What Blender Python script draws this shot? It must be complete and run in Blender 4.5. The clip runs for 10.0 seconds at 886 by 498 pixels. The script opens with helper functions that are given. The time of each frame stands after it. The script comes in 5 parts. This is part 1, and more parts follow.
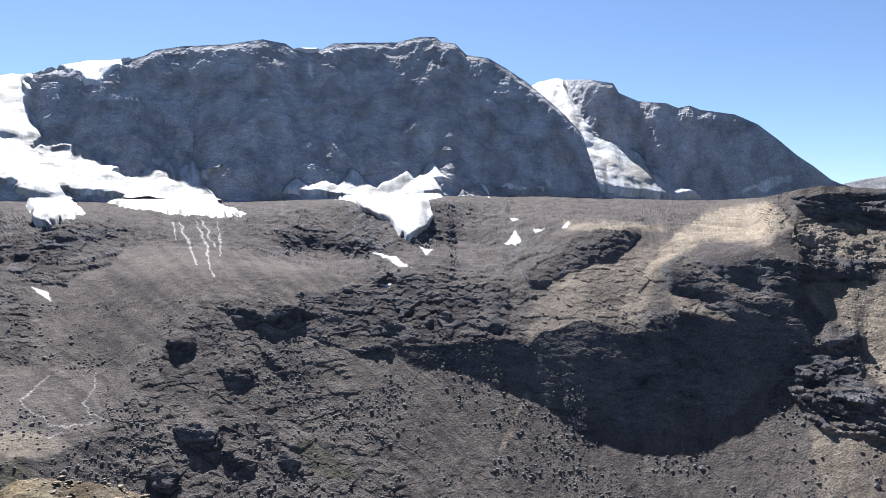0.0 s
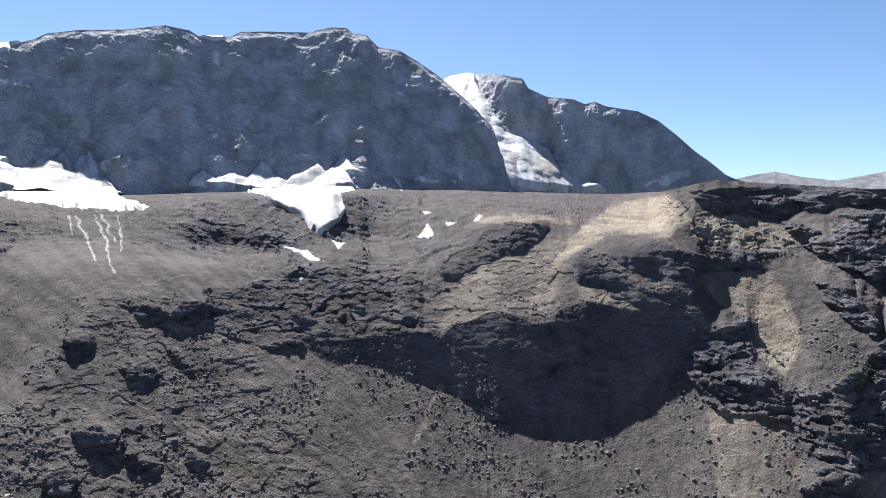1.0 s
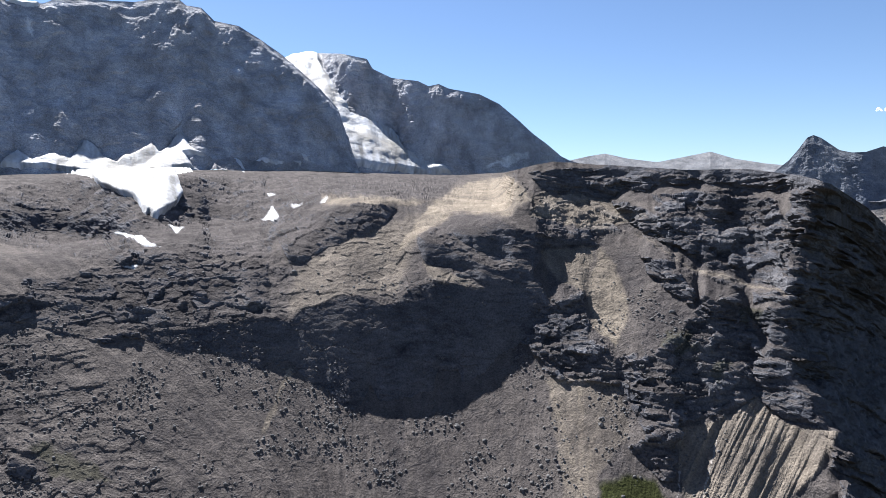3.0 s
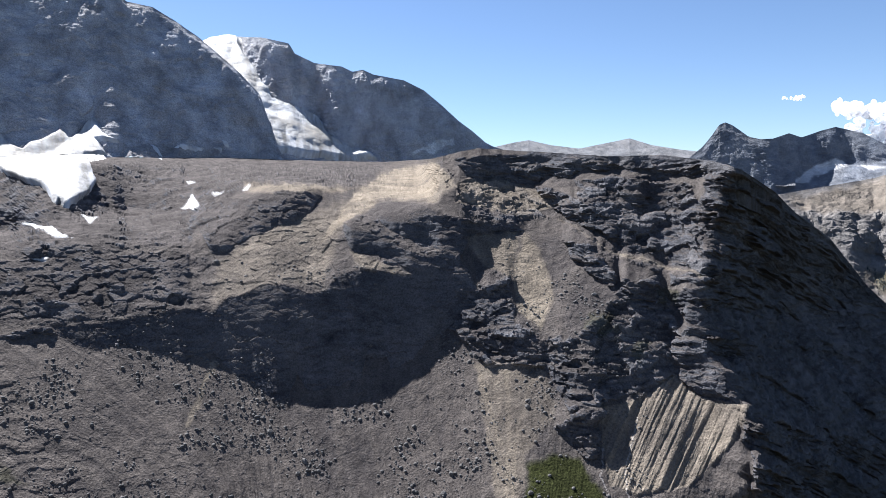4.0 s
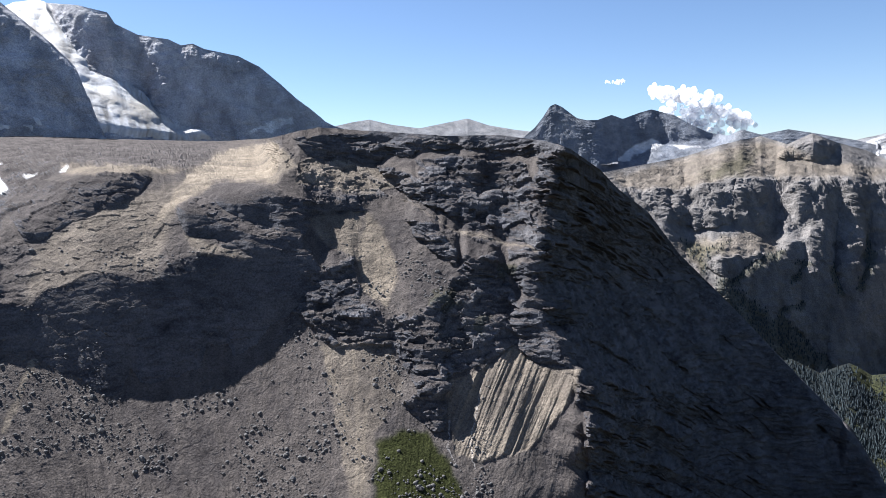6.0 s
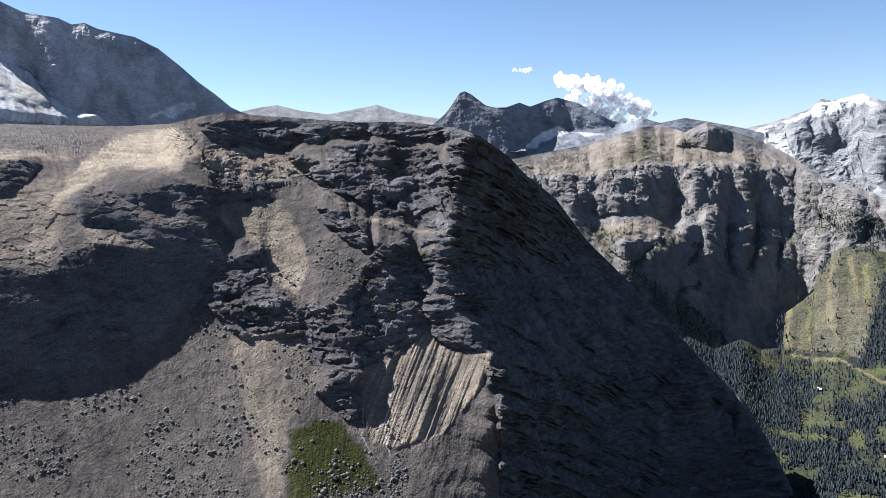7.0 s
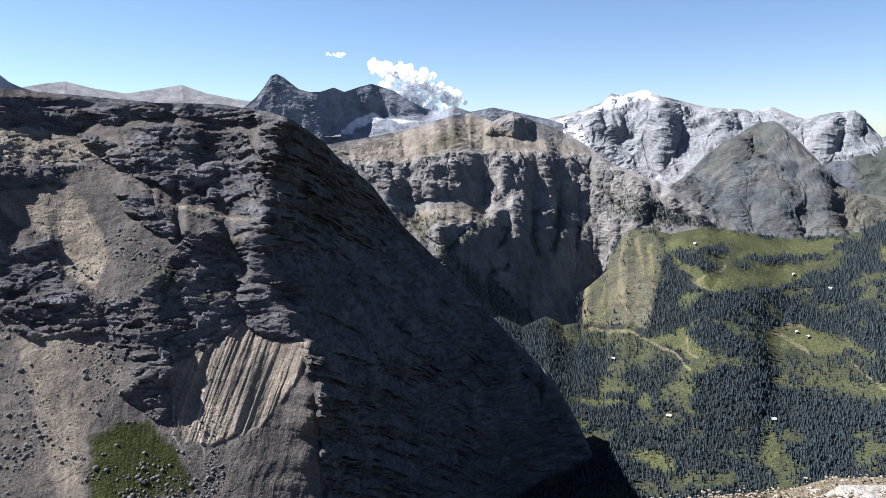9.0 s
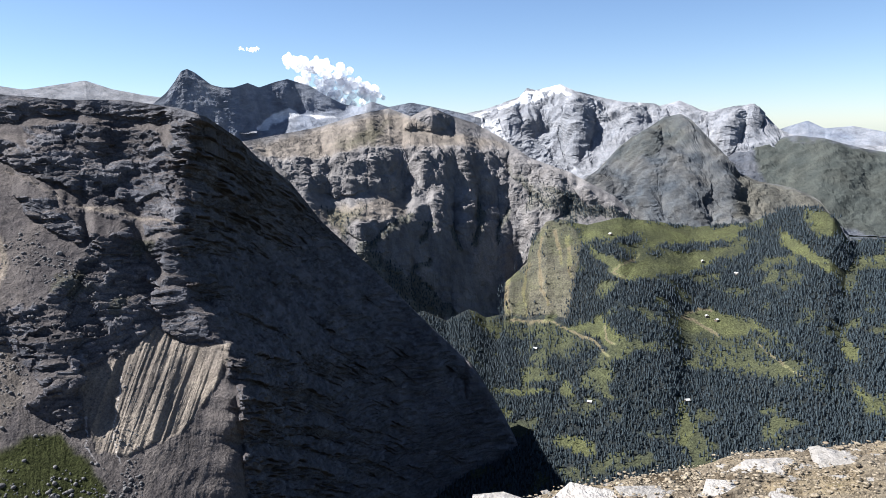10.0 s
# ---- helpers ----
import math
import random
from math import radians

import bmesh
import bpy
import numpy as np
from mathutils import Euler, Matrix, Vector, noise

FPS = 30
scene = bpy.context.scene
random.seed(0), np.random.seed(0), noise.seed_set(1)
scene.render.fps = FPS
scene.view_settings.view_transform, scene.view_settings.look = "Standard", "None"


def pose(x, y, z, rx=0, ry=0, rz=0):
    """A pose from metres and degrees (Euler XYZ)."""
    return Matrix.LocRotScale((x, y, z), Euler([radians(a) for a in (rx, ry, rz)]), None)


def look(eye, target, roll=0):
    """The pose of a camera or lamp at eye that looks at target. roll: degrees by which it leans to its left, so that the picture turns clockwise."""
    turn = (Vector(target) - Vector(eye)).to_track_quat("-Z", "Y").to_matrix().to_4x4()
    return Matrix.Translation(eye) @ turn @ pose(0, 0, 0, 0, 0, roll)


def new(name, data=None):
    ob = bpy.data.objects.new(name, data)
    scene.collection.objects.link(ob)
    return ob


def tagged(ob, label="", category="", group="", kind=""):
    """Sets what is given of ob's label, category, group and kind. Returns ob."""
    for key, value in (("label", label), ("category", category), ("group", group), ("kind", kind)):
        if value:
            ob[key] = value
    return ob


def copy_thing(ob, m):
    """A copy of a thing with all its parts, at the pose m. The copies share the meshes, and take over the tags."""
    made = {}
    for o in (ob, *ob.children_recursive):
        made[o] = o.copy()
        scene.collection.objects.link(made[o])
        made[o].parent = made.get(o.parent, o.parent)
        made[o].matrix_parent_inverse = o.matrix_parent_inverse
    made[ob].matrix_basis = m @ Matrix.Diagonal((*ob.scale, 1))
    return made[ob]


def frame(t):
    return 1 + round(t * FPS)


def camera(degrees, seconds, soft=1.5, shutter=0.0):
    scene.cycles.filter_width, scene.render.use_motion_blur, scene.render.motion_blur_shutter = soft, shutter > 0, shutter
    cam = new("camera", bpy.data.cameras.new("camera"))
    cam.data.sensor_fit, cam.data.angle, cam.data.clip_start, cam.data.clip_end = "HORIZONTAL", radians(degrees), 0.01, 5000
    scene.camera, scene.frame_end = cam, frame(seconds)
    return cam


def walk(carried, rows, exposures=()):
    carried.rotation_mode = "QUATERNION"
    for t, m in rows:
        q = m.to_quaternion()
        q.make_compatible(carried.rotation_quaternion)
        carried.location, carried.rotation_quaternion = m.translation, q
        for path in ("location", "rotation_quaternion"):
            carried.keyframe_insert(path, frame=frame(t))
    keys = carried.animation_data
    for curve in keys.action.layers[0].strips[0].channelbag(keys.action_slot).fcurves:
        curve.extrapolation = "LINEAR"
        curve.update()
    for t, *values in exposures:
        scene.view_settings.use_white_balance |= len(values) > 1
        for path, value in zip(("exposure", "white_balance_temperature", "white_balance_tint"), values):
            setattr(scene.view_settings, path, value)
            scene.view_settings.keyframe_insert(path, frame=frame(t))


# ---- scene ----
EYE, TILT = 1.6, -1.0
cam = camera(62.24, 10.0, soft=0.8)
# seconds, yaw, pitch and roll of a camera turned on the spot, a hand's width ahead of the body
TURNS = [
    (0.0, 0.0, 0.0, 0.0), (0.5, -3.54, -0.28, 0.2), (1.0, -6.8, -0.55, 0.31), (1.5, -10.13, -0.8, 0.52),
    (2.0, -13.18, -1.15, 0.72), (2.5, -15.91, -1.64, 0.94), (4.0, -24.4, -3.34, 1.71), (4.5, -27.32, -3.89, 1.91),
    (5.0, -30.17, -4.36, 2.03), (5.5, -33.35, -4.8, 2.17), (7.0, -43.57, -6.64, 2.38), (7.5, -47.26, -7.22, 2.2),
    (8.0, -50.75, -7.57, 1.98), (8.5, -54.45, -7.87, 1.66), (9.0, -57.8, -8.22, 1.59), (9.5, -61.06, -8.7, 1.78),
    (10.0, -64.05, -8.79, 2.14),
]


def held(yaw, pitch, roll):
    arm = 0.25
    return pose(arm * math.sin(radians(-yaw)), arm * math.cos(radians(yaw)), EYE) @ pose(0, 0, 0, TILT) @ pose(0, 0, 0, 90 + pitch, roll, yaw)


walk(cam, [(t, held(*turn)) for t, *turn in TURNS], exposures=[(0.0, 1.9, 6000, 10), (10.0, 1.9, 6000, 10)])

# ---- world and sun ----
SUN_BEARING, SUN_HEIGHT = -18.0, 48.0
world = bpy.data.worlds.new("sky")
scene.world = world
world.use_nodes = True
wn = world.node_tree.nodes
sky = wn.new("ShaderNodeTexSky")
sky.sky_type = "NISHITA"
sky.sun_disc = False
sky.sun_elevation, sky.sun_rotation = radians(SUN_HEIGHT), radians(SUN_BEARING)
sky.altitude, sky.air_density, sky.dust_density, sky.ozone_density = 2500, 1.0, 1.0, 1.4
wn["Background"].inputs["Strength"].default_value = 0.037
cooler = wn.new("ShaderNodeMix")
cooler.data_type, cooler.blend_type = "RGBA", "MULTIPLY"
cooler.inputs[0].default_value = 1.0
cooler.inputs[7].default_value = (0.98, 1.0, 1.05, 1)
world.node_tree.links.new(sky.outputs[0], cooler.inputs[6])
world.node_tree.links.new(cooler.outputs[2], wn["Background"].inputs["Color"])
sun_data = bpy.data.lights.new("sun", "SUN")
sun_data.energy, sun_data.angle, sun_data.color = 5.0, radians(0.53), (1.0, 0.95, 0.88)
sun = new("sun", sun_data)
toward = Vector((math.sin(radians(SUN_BEARING)) * math.cos(radians(SUN_HEIGHT)), math.cos(radians(SUN_BEARING)) * math.cos(radians(SUN_HEIGHT)), math.sin(radians(SUN_HEIGHT))))
sun.matrix_world = look(toward * 100, (0, 0, 0))

# ---- noise ----
rng = np.random.default_rng(7)
PERM = np.concatenate([rng.permutation(256)] * 3).astype(np.int32)
GRAD = rng.normal(size=(256, 3)).astype(np.float32)
GRAD /= np.linalg.norm(GRAD, axis=1)[:, None]


def perlin(p):
    """Gradient noise at points (n, 3), about -1 to 1."""
    p = p.astype(np.float32)
    return np.concatenate([perlin_few(p[k:k + 24000]) for k in range(0, len(p), 24000)])


def perlin_few(p):
    cell = np.floor(p).astype(np.int32)
    f = p - cell
    cell &= 255
    w = f * f * f * (f * (f * 6 - 15) + 10)
    total = np.zeros(len(p), np.float32)
    for i in (0, 1):
        wx = w[:, 0] if i else 1 - w[:, 0]
        for j in (0, 1):
            wy = w[:, 1] if j else 1 - w[:, 1]
            for k in (0, 1):
                wz = w[:, 2] if k else 1 - w[:, 2]
                g = GRAD[PERM[PERM[PERM[cell[:, 0] + i] + cell[:, 1] + j] + cell[:, 2] + k]]
                d = g[:, 0] * (f[:, 0] - i) + g[:, 1] * (f[:, 1] - j) + g[:, 2] * (f[:, 2] - k)
                total += wx * wy * wz * d
    return total * 1.5


def fbm(p, size, octaves, gain=0.5, ridged=False):
    """Fractal noise whose largest forms are size metres wide."""
    total, amp, norm = np.zeros(len(p), np.float32), 1.0, 0.0
    for o in range(octaves):
        v = perlin(p * (2.03 ** o / size) + 17.3 * o)
        total += amp * (1 - 2 * np.abs(v) if ridged else v)
        norm += amp
        amp *= gain
    return total / norm


def smooth(a, b, v):
    u = np.clip((v - a) / (b - a), 0, 1)
    return u * u * (3 - 2 * u)


# ---- land: lofted between survey lines of (bearing in degrees, distance, height) ----
def survey(line, bearings):
    b, r, z = np.array(line, float).T
    return np.interp(bearings, b, r), np.interp(bearings, b, z)


def lofted(lines, bearings, counts):
    """Points of a sheet of land strung between survey lines, from the highest to the lowest; counts: steps between the lines. Also the place of each row between the lines."""
    rows = [np.stack(survey(line, bearings)) for line in lines]
    out, at = [], []
    for i, n in enumerate(counts):
        for k in range(n):
            u = k / n
            out.append(rows[i] * (1 - u) + rows[i + 1] * u)
            at.append(i + u)
    out.append(rows[-1])
    at.append(len(lines) - 1.0)
    rz = np.array(out)
    a = np.radians(bearings)[None, :]
    return np.stack([rz[:, 0] * np.sin(a), rz[:, 0] * np.cos(a), rz[:, 1]], -1), np.array(at)


def normals(p):
    du, dv = np.gradient(p, axis=1), np.gradient(p, axis=0)
    n = np.cross(du, dv)
    n /= np.linalg.norm(n, axis=-1, keepdims=True) + 1e-9
    n[n[..., 2] < 0] *= -1
    return n


def sheet(name, p, material, cover=None, label="", category="", kind="structure", tone=None, smooth_faces=False):
    """A grid of points as one mesh. cover: per point, four amounts (scree, grass, ochre earth, snow). tone: pale and dark runs of stone, 0.5 for neither."""
    h, w = p.shape[:2]
    idx = np.arange(h * w, dtype=np.int32).reshape(h, w)
    quads = np.stack([idx[:-1, :-1], idx[1:, :-1], idx[1:, 1:], idx[:-1, 1:]], -1).reshape(-1, 4)
    me = bpy.data.meshes.new(name)
    me.vertices.add(h * w)
    me.vertices.foreach_set("co", p.reshape(-1).astype(np.float32))
    me.loops.add(quads.size)
    me.loops.foreach_set("vertex_index", quads.reshape(-1))
    me.polygons.add(len(quads))
    me.polygons.foreach_set("loop_start", np.arange(0, quads.size, 4, dtype=np.int32))
    me.update(calc_edges=True)
    me.polygons.foreach_set("use_smooth", np.full(len(quads), smooth_faces))
    if cover is not None:
        layer = me.color_attributes.new("cover", "FLOAT_COLOR", "POINT")
        layer.data.foreach_set("color", np.clip(cover, 0, 1).reshape(-1).astype(np.float32))
    if tone is not None:
        layer = me.attributes.new("tone", "FLOAT", "POINT")
        layer.data.foreach_set("value", np.clip(tone, 0, 1).reshape(-1).astype(np.float32))
    me.materials.append(material)
    me.update()
    ob = new(name, me)
    return tagged(ob, label, category, kind=kind)


def blocks(p, size, tilt=0.6, seed=0):
    """Broken rock: cells, each a plate of its own height and slant, about -1 to 1."""
    q = (p / np.asarray(size)).astype(np.float32) + seed
    low = np.floor(q - 0.5).astype(np.int32)
    best = np.full(len(q), 9.0, np.float32)
    value = np.zeros(len(q), np.float32)
    for i in (0, 1):
        for j in (0, 1):
            for k in (0, 1):
                c = low + np.array((i, j, k), np.int32)
                h = PERM[PERM[PERM[c[:, 0] & 255] + (c[:, 1] & 255)] + (c[:, 2] & 255)]
                away = q - (c + 0.5 + 0.45 * GRAD[h])
                d = (away * away).sum(1)
                near = d < best
                best[near] = d[near]
                hn = h[near]
                value[near] = GRAD[(hn + 71) & 255, 0] + tilt * (away[near] * GRAD[(hn + 133) & 255]).sum(1)
    return value


def roughen(p, amount, size, octaves=6, ridged=0.5, strata=0.0, strata_size=14.0, dip=(0.12, 0.05), flute=0.0, blocky=0.0):
    """Push a sheet out along its normals: folds, ledges of bedded strata, flutes (gullies and ribs that run down a face) and broken blocks."""
    n = normals(p)
    flat, nn = p.reshape(-1, 3), n.reshape(-1, 3)
    amount = np.broadcast_to(amount, p.shape[:2]).reshape(-1)
    d = (1 - ridged) * fbm(flat, size, octaves, 0.5) + ridged * fbm(flat + 91, size * 0.8, octaves, 0.5, True)
    if flute:
        bend = fbm(flat + 333, size * 1.2, 3)
        q = np.stack([flat[:, 0] + 0.45 * size * bend, flat[:, 1] + 0.3 * size * bend, 0.22 * flat[:, 2]], -1)
        d = (1 - flute) * d + flute * fbm(q + 55, size * 0.5, octaves, 0.56, True)
    d = d * amount
    if np.any(blocky):
        s = np.broadcast_to(blocky, p.shape[:2]).reshape(-1)
        warped = flat + 0.05 * size * fbm(flat + 250, size * 0.25, 3)[:, None]
        d = d + s * (blocks(warped, (0.16 * size, 0.16 * size, 0.2 * size)) + 0.45 * blocks(warped, (0.055 * size, 0.055 * size, 0.07 * size), seed=9))
    if np.any(strata):
        s = np.broadcast_to(strata, p.shape[:2]).reshape(-1)
        wave = 0.8 * strata_size * fbm(flat + 140, 90, 3)
        bed = flat[:, 2] + dip[0] * flat[:, 0] + dip[1] * flat[:, 1] + wave
        q = np.stack([flat[:, 0] / 70, flat[:, 1] / 70, bed / strata_size], -1)
        q2 = np.stack([flat[:, 0] / 28, flat[:, 1] / 28, bed / strata_size * 2.7], -1) + 31
        steep = 1 - nn[:, 2]
        d = d + s * (np.tanh(2.5 * perlin(q)) + 0.5 * np.tanh(2.5 * perlin(q2))) * (0.25 + steep)
    return (flat + nn * d[:, None]).reshape(p.shape)


# ---- land, as sighted from the summit: bearing and elevation in degrees ----
def sights(line):
    """Bearing and elevation of a survey line of (bearing, distance, height)."""
    return [(b, math.degrees(math.atan2(z - EYE, r))) for b, r, z in line]


def along(line, bearings):
    b, v = np.array(line, float).T
    return np.interp(bearings, b, v)


def blurred(a, k):
    """Mean over about k columns, three times over."""
    for _ in range(3):
        q = np.pad(a, ((0, 0), (k + 1, k)), mode="edge").cumsum(1)
        a = (q[:, 2 * k + 1:] - q[:, :-2 * k - 1]) / (2 * k + 1)
    return a


class Land:
    """A flank of land between two sight lines. Its steepness is given area by area; the distance follows from it, going up from the foot."""

    def __init__(self, bearings, top, foot, rows, slope, scale=1.0):
        self.b = bearings
        self.high = along(top, bearings)
        self.low = np.minimum(along(foot, bearings), self.high - 0.3)
        self.v = np.linspace(1, 0, rows)[:, None]
        self.B = bearings[None, :] + 0 * self.v
        self.E = self.low[None, :] + (self.high - self.low)[None, :] * self.v
        self.fields = {key: np.zeros_like(self.B) for key in ("scree", "grass", "ochre", "snow", "rough", "rib", "wood")}
        self.fields["slope"] = self.B * 0 + slope
        self.fields["tone"] = self.B * 0 + 0.5
        q = np.stack([self.B, self.E, 0 * self.B], -1).reshape(-1, 3) / scale
        shape = self.B.shape
        self.wx = fbm(q + 11, 1.3, 4, 0.62).reshape(shape)
        self.wy = fbm(q + 47, 1.0, 4, 0.62).reshape(shape)
        self.scale = scale

    def near(self, pts, reach):
        box = np.array(pts, float)
        lo, hi = box.min(0) - reach, box.max(0) + reach
        return np.where(((self.B > lo[0]) & (self.B < hi[0]) & (self.E > lo[1]) & (self.E < hi[1])).reshape(-1))[0]

    def at(self, i, ragged):
        return np.stack([(self.B + ragged * self.wx).reshape(-1)[i], (self.E + ragged * self.wy).reshape(-1)[i]], -1)

    def area(self, key, value, pts, soft=0.12, ragged=0.5):
        """Set a field inside an outline."""
        i = self.near(pts, soft + ragged)
        if not len(i):
            return self
        q = self.at(i, ragged * self.scale)
        best, inside = np.full(len(q), 1e9), np.zeros(len(q), bool)
        for a, b in zip(pts, pts[1:] + pts[:1]):
            a, b = np.array(a), np.array(b)
            ab = b - a
            u = np.clip(((q - a) @ ab) / max(1e-9, ab @ ab), 0, 1)
            best = np.minimum(best, ((q - a - u[:, None] * ab) ** 2).sum(1))
            if a[1] != b[1]:
                inside ^= ((a[1] > q[:, 1]) != (b[1] > q[:, 1])) & (q[:, 0] < (b[0] - a[0]) * (q[:, 1] - a[1]) / (b[1] - a[1]) + a[0])
        d = np.where(inside, 1, -1) * np.sqrt(best)
        return self.blend(key, value, i, smooth(-soft, soft, d))

    def stripe(self, key, value, line, width=0.15, ragged=0.4):
        """Set a field along a line."""
        i = self.near(line, width * 2 + ragged)
        if not len(i):
            return self
        q = self.at(i, ragged * self.scale)
        best = np.full(len(q), 1e9)
        for a, b in zip(line, line[1:]):
            a, b = np.array(a), np.array(b)
            ab = b - a
            u = np.clip(((q - a) @ ab) / max(1e-9, ab @ ab), 0, 1)
            best = np.minimum(best, ((q - a - u[:, None] * ab) ** 2).sum(1))
        return self.blend(key, value, i, 1 - smooth(0.5 * width, width, np.sqrt(best)))

    def blend(self, key, value, i, w):
        f = self.fields[key].reshape(-1)
        value = value.reshape(-1)[i] if isinstance(value, np.ndarray) else value
        f[i] += (value - f[i]) * w
        return self

    def crags(self, value, *outlines, rough=None, **how):
        for pts in outlines:
            self.area("slope", value, pts, **how)
            if rough is not None:
                self.area("rough", rough, pts, **how)
        return self

    def shade(self, over):
        """The steepness at which a face toward the summit lies just in its own shade, and a little over."""
        away = np.cos(np.radians(np.clip(self.B - SUN_BEARING, -75, 75)))
        return np.degrees(np.arctan(math.tan(radians(SUN_HEIGHT)) / away)) + over

    def furrow(self, amount, lean, size):
        """Ribs and gullies that run aslant: the steepness varies along them."""
        q = np.stack([self.B + lean * self.E, 0.35 * self.E, 0 * self.B], -1).reshape(-1, 3)
        v = fbm(q + 63, size, 5, 0.6, True).reshape(self.B.shape)
        self.fields["slope"] = np.clip(self.fields["slope"] + amount * (v - v.mean()), 8, 84)
        return self

    def cover(self, key, value, *outlines, **how):
        for pts in outlines:
            self.area(key, value, pts, **how)
        return self

    def raised(self, foot_distance, leak=2.5, smear=1.2, far=None, sway=0.0):
        """Points of the flank, from its steepness. far: the distance that its top reaches, the weight of the cells that take up the rest, and the last bearing for it. sway: by how many degrees the foot's line is shifted."""
        e = np.radians(self.E)
        de = np.vstack([np.zeros((1, e.shape[1])), e[::-1][1:] - e[::-1][:-1]])
        tilt = np.tan(np.radians(self.fields["slope"][::-1])) - np.tan(e[::-1])
        step = de / np.cos(e[::-1]) ** 2 / np.maximum(tilt, 0.06)
        k = max(2, int(smear / (self.b[1] - self.b[0]) / 2))
        broad = blurred(step, k)
        trunk = np.cumsum(broad, 0)
        twig, fine = np.zeros_like(trunk), np.zeros(e.shape[1])
        for n in range(len(e)):
            fine = fine * np.exp(-np.degrees(de[n]) / leak) + step[n] - broad[n]
            twig[n] = fine
        near = blurred(along(foot_distance, (self.B + sway)[::-1]), max(2, int(0.7 / (self.b[1] - self.b[0]))))
        r = near * np.exp(trunk + twig)
        if far:
            want, weight, last = far
            share = blurred((weight * np.maximum(np.vstack([self.E[:-1] - self.E[1:], self.E[:1] * 0]), 0))[::-1] + 1e-9, k)
            rest = np.log(along(want, self.b) / r[-1]) * (self.b < last)
            r = r * np.exp(np.maximum(rest, 0)[None, :] * np.cumsum(share, 0) / share.sum(0)[None, :])
        r = blurred(r, 1)[::-1]
        a = np.radians(self.B)
        return np.stack([r * np.sin(a), r * np.cos(a), EYE + r * np.tan(e)], -1)

    def covers(self):
        f = self.fields
        return np.stack([f["scree"], f["grass"], f["ochre"], f["snow"]], -1)


def backed(p, drop=(350, 300), rows=4):
    """Rows that fall away behind the crest."""
    r = np.hypot(p[0, :, 0], p[0, :, 1])
    back = []
    for k in range(rows, 0, -1):
        u = k / rows
        grow = (r + drop[0] * u) / r
        back.append(np.stack([p[0, :, 0] * grow, p[0, :, 1] * grow, p[0, :, 2] - drop[1] * u * u], -1))
    return np.concatenate([np.array(back), p])


def padded(a, rows=4):
    return np.concatenate([np.repeat(a[:1], rows, 0), a])


def flank(name, land, p, mat, label, category="mountain", drop=(350, 300)):
    return sheet(name, backed(p, drop), mat, padded(land.covers()), label, category, tone=padded(land.fields["tone"]))


def skin(name, p, mask, thick, mat, tone, parent):
    """A layer of snow or ice over part of a flank, thinning out to its rim."""
    for _ in range(2):
        p = np.stack([blurred(blurred(p[..., k], 1).T, 1).T for k in range(3)], -1)
    n = normals(p)
    f = p.reshape(-1, 3)
    lump = 1 + 0.4 * fbm(f + 15, 60, 4, 0.6).reshape(mask.shape)
    q = p + n * (thick * lump * smooth(0.35, 1.0, mask) + 12.0 * (smooth(0.1, 0.9, mask) - 0.5))[..., None]
    keep = mask > 0.12
    quad = keep[:-1, :-1] & keep[1:, :-1] & keep[1:, 1:] & keep[:-1, 1:]
    h, w = mask.shape
    idx = np.arange(h * w, dtype=np.int32).reshape(h, w)
    quads = np.stack([idx[:-1, :-1], idx[1:, :-1], idx[1:, 1:], idx[:-1, 1:]], -1)[quad]
    used, flat = np.unique(quads, return_inverse=True)
    me = bpy.data.meshes.new(name)
    me.vertices.add(len(used))
    me.vertices.foreach_set("co", q.reshape(-1, 3)[used].reshape(-1).astype(np.float32))
    me.loops.add(quads.size)
    me.loops.foreach_set("vertex_index", flat.reshape(-1).astype(np.int32))
    me.polygons.add(len(quads))
    me.polygons.foreach_set("loop_start", np.arange(0, quads.size, 4, dtype=np.int32))
    me.update(calc_edges=True)
    me.polygons.foreach_set("use_smooth", np.full(len(quads), True))
    layer = me.attributes.new("tone", "FLOAT", "POINT")
    layer.data.foreach_set("value", np.clip(tone, 0, 1).reshape(-1)[used].astype(np.float32))
    me.materials.append(mat)
    ob = new(name, me)
    ob.parent = parent
    return ob


# ---- materials ----
def material(name):
    m = bpy.data.materials.new(name)
    m.use_nodes = True
    return m, m.node_tree, m.node_tree.nodes["Principled BSDF"]


def put(tree, kind, **values):
    node = tree.nodes.new("ShaderNode" + kind)
    for key, value in values.items():
        if key == "op":
            node.operation = value
        elif key == "blend":
            node.data_type, node.blend_type = "RGBA", value
        else:
            node.inputs[key.replace("_", " ")].default_value = value
    return node


def mixed(tree, fac, a, b, blend="MIX"):
    """Mix two colours, each a socket or a value."""
    node = put(tree, "Mix", blend=blend)
    for slot, value in ((0, fac), (6, a), (7, b)):
        if isinstance(value, bpy.types.NodeSocket):
            tree.links.new(value, node.inputs[slot])
        else:
            node.inputs[slot].default_value = value if slot == 0 else (*value, 1)
    return node.outputs[2]


def ramp(tree, socket, low, high):
    node = put(tree, "MapRange", From_Min=low, From_Max=high)
    node.clamp = True
    tree.links.new(socket, node.inputs[0])
    return node.outputs[0]


def stretched(tree, scale):
    coord = put(tree, "TexCoord")
    mapping = put(tree, "Mapping", Scale=scale)
    tree.links.new(coord.outputs["Object"], mapping.inputs["Vector"])
    return mapping.outputs[0]


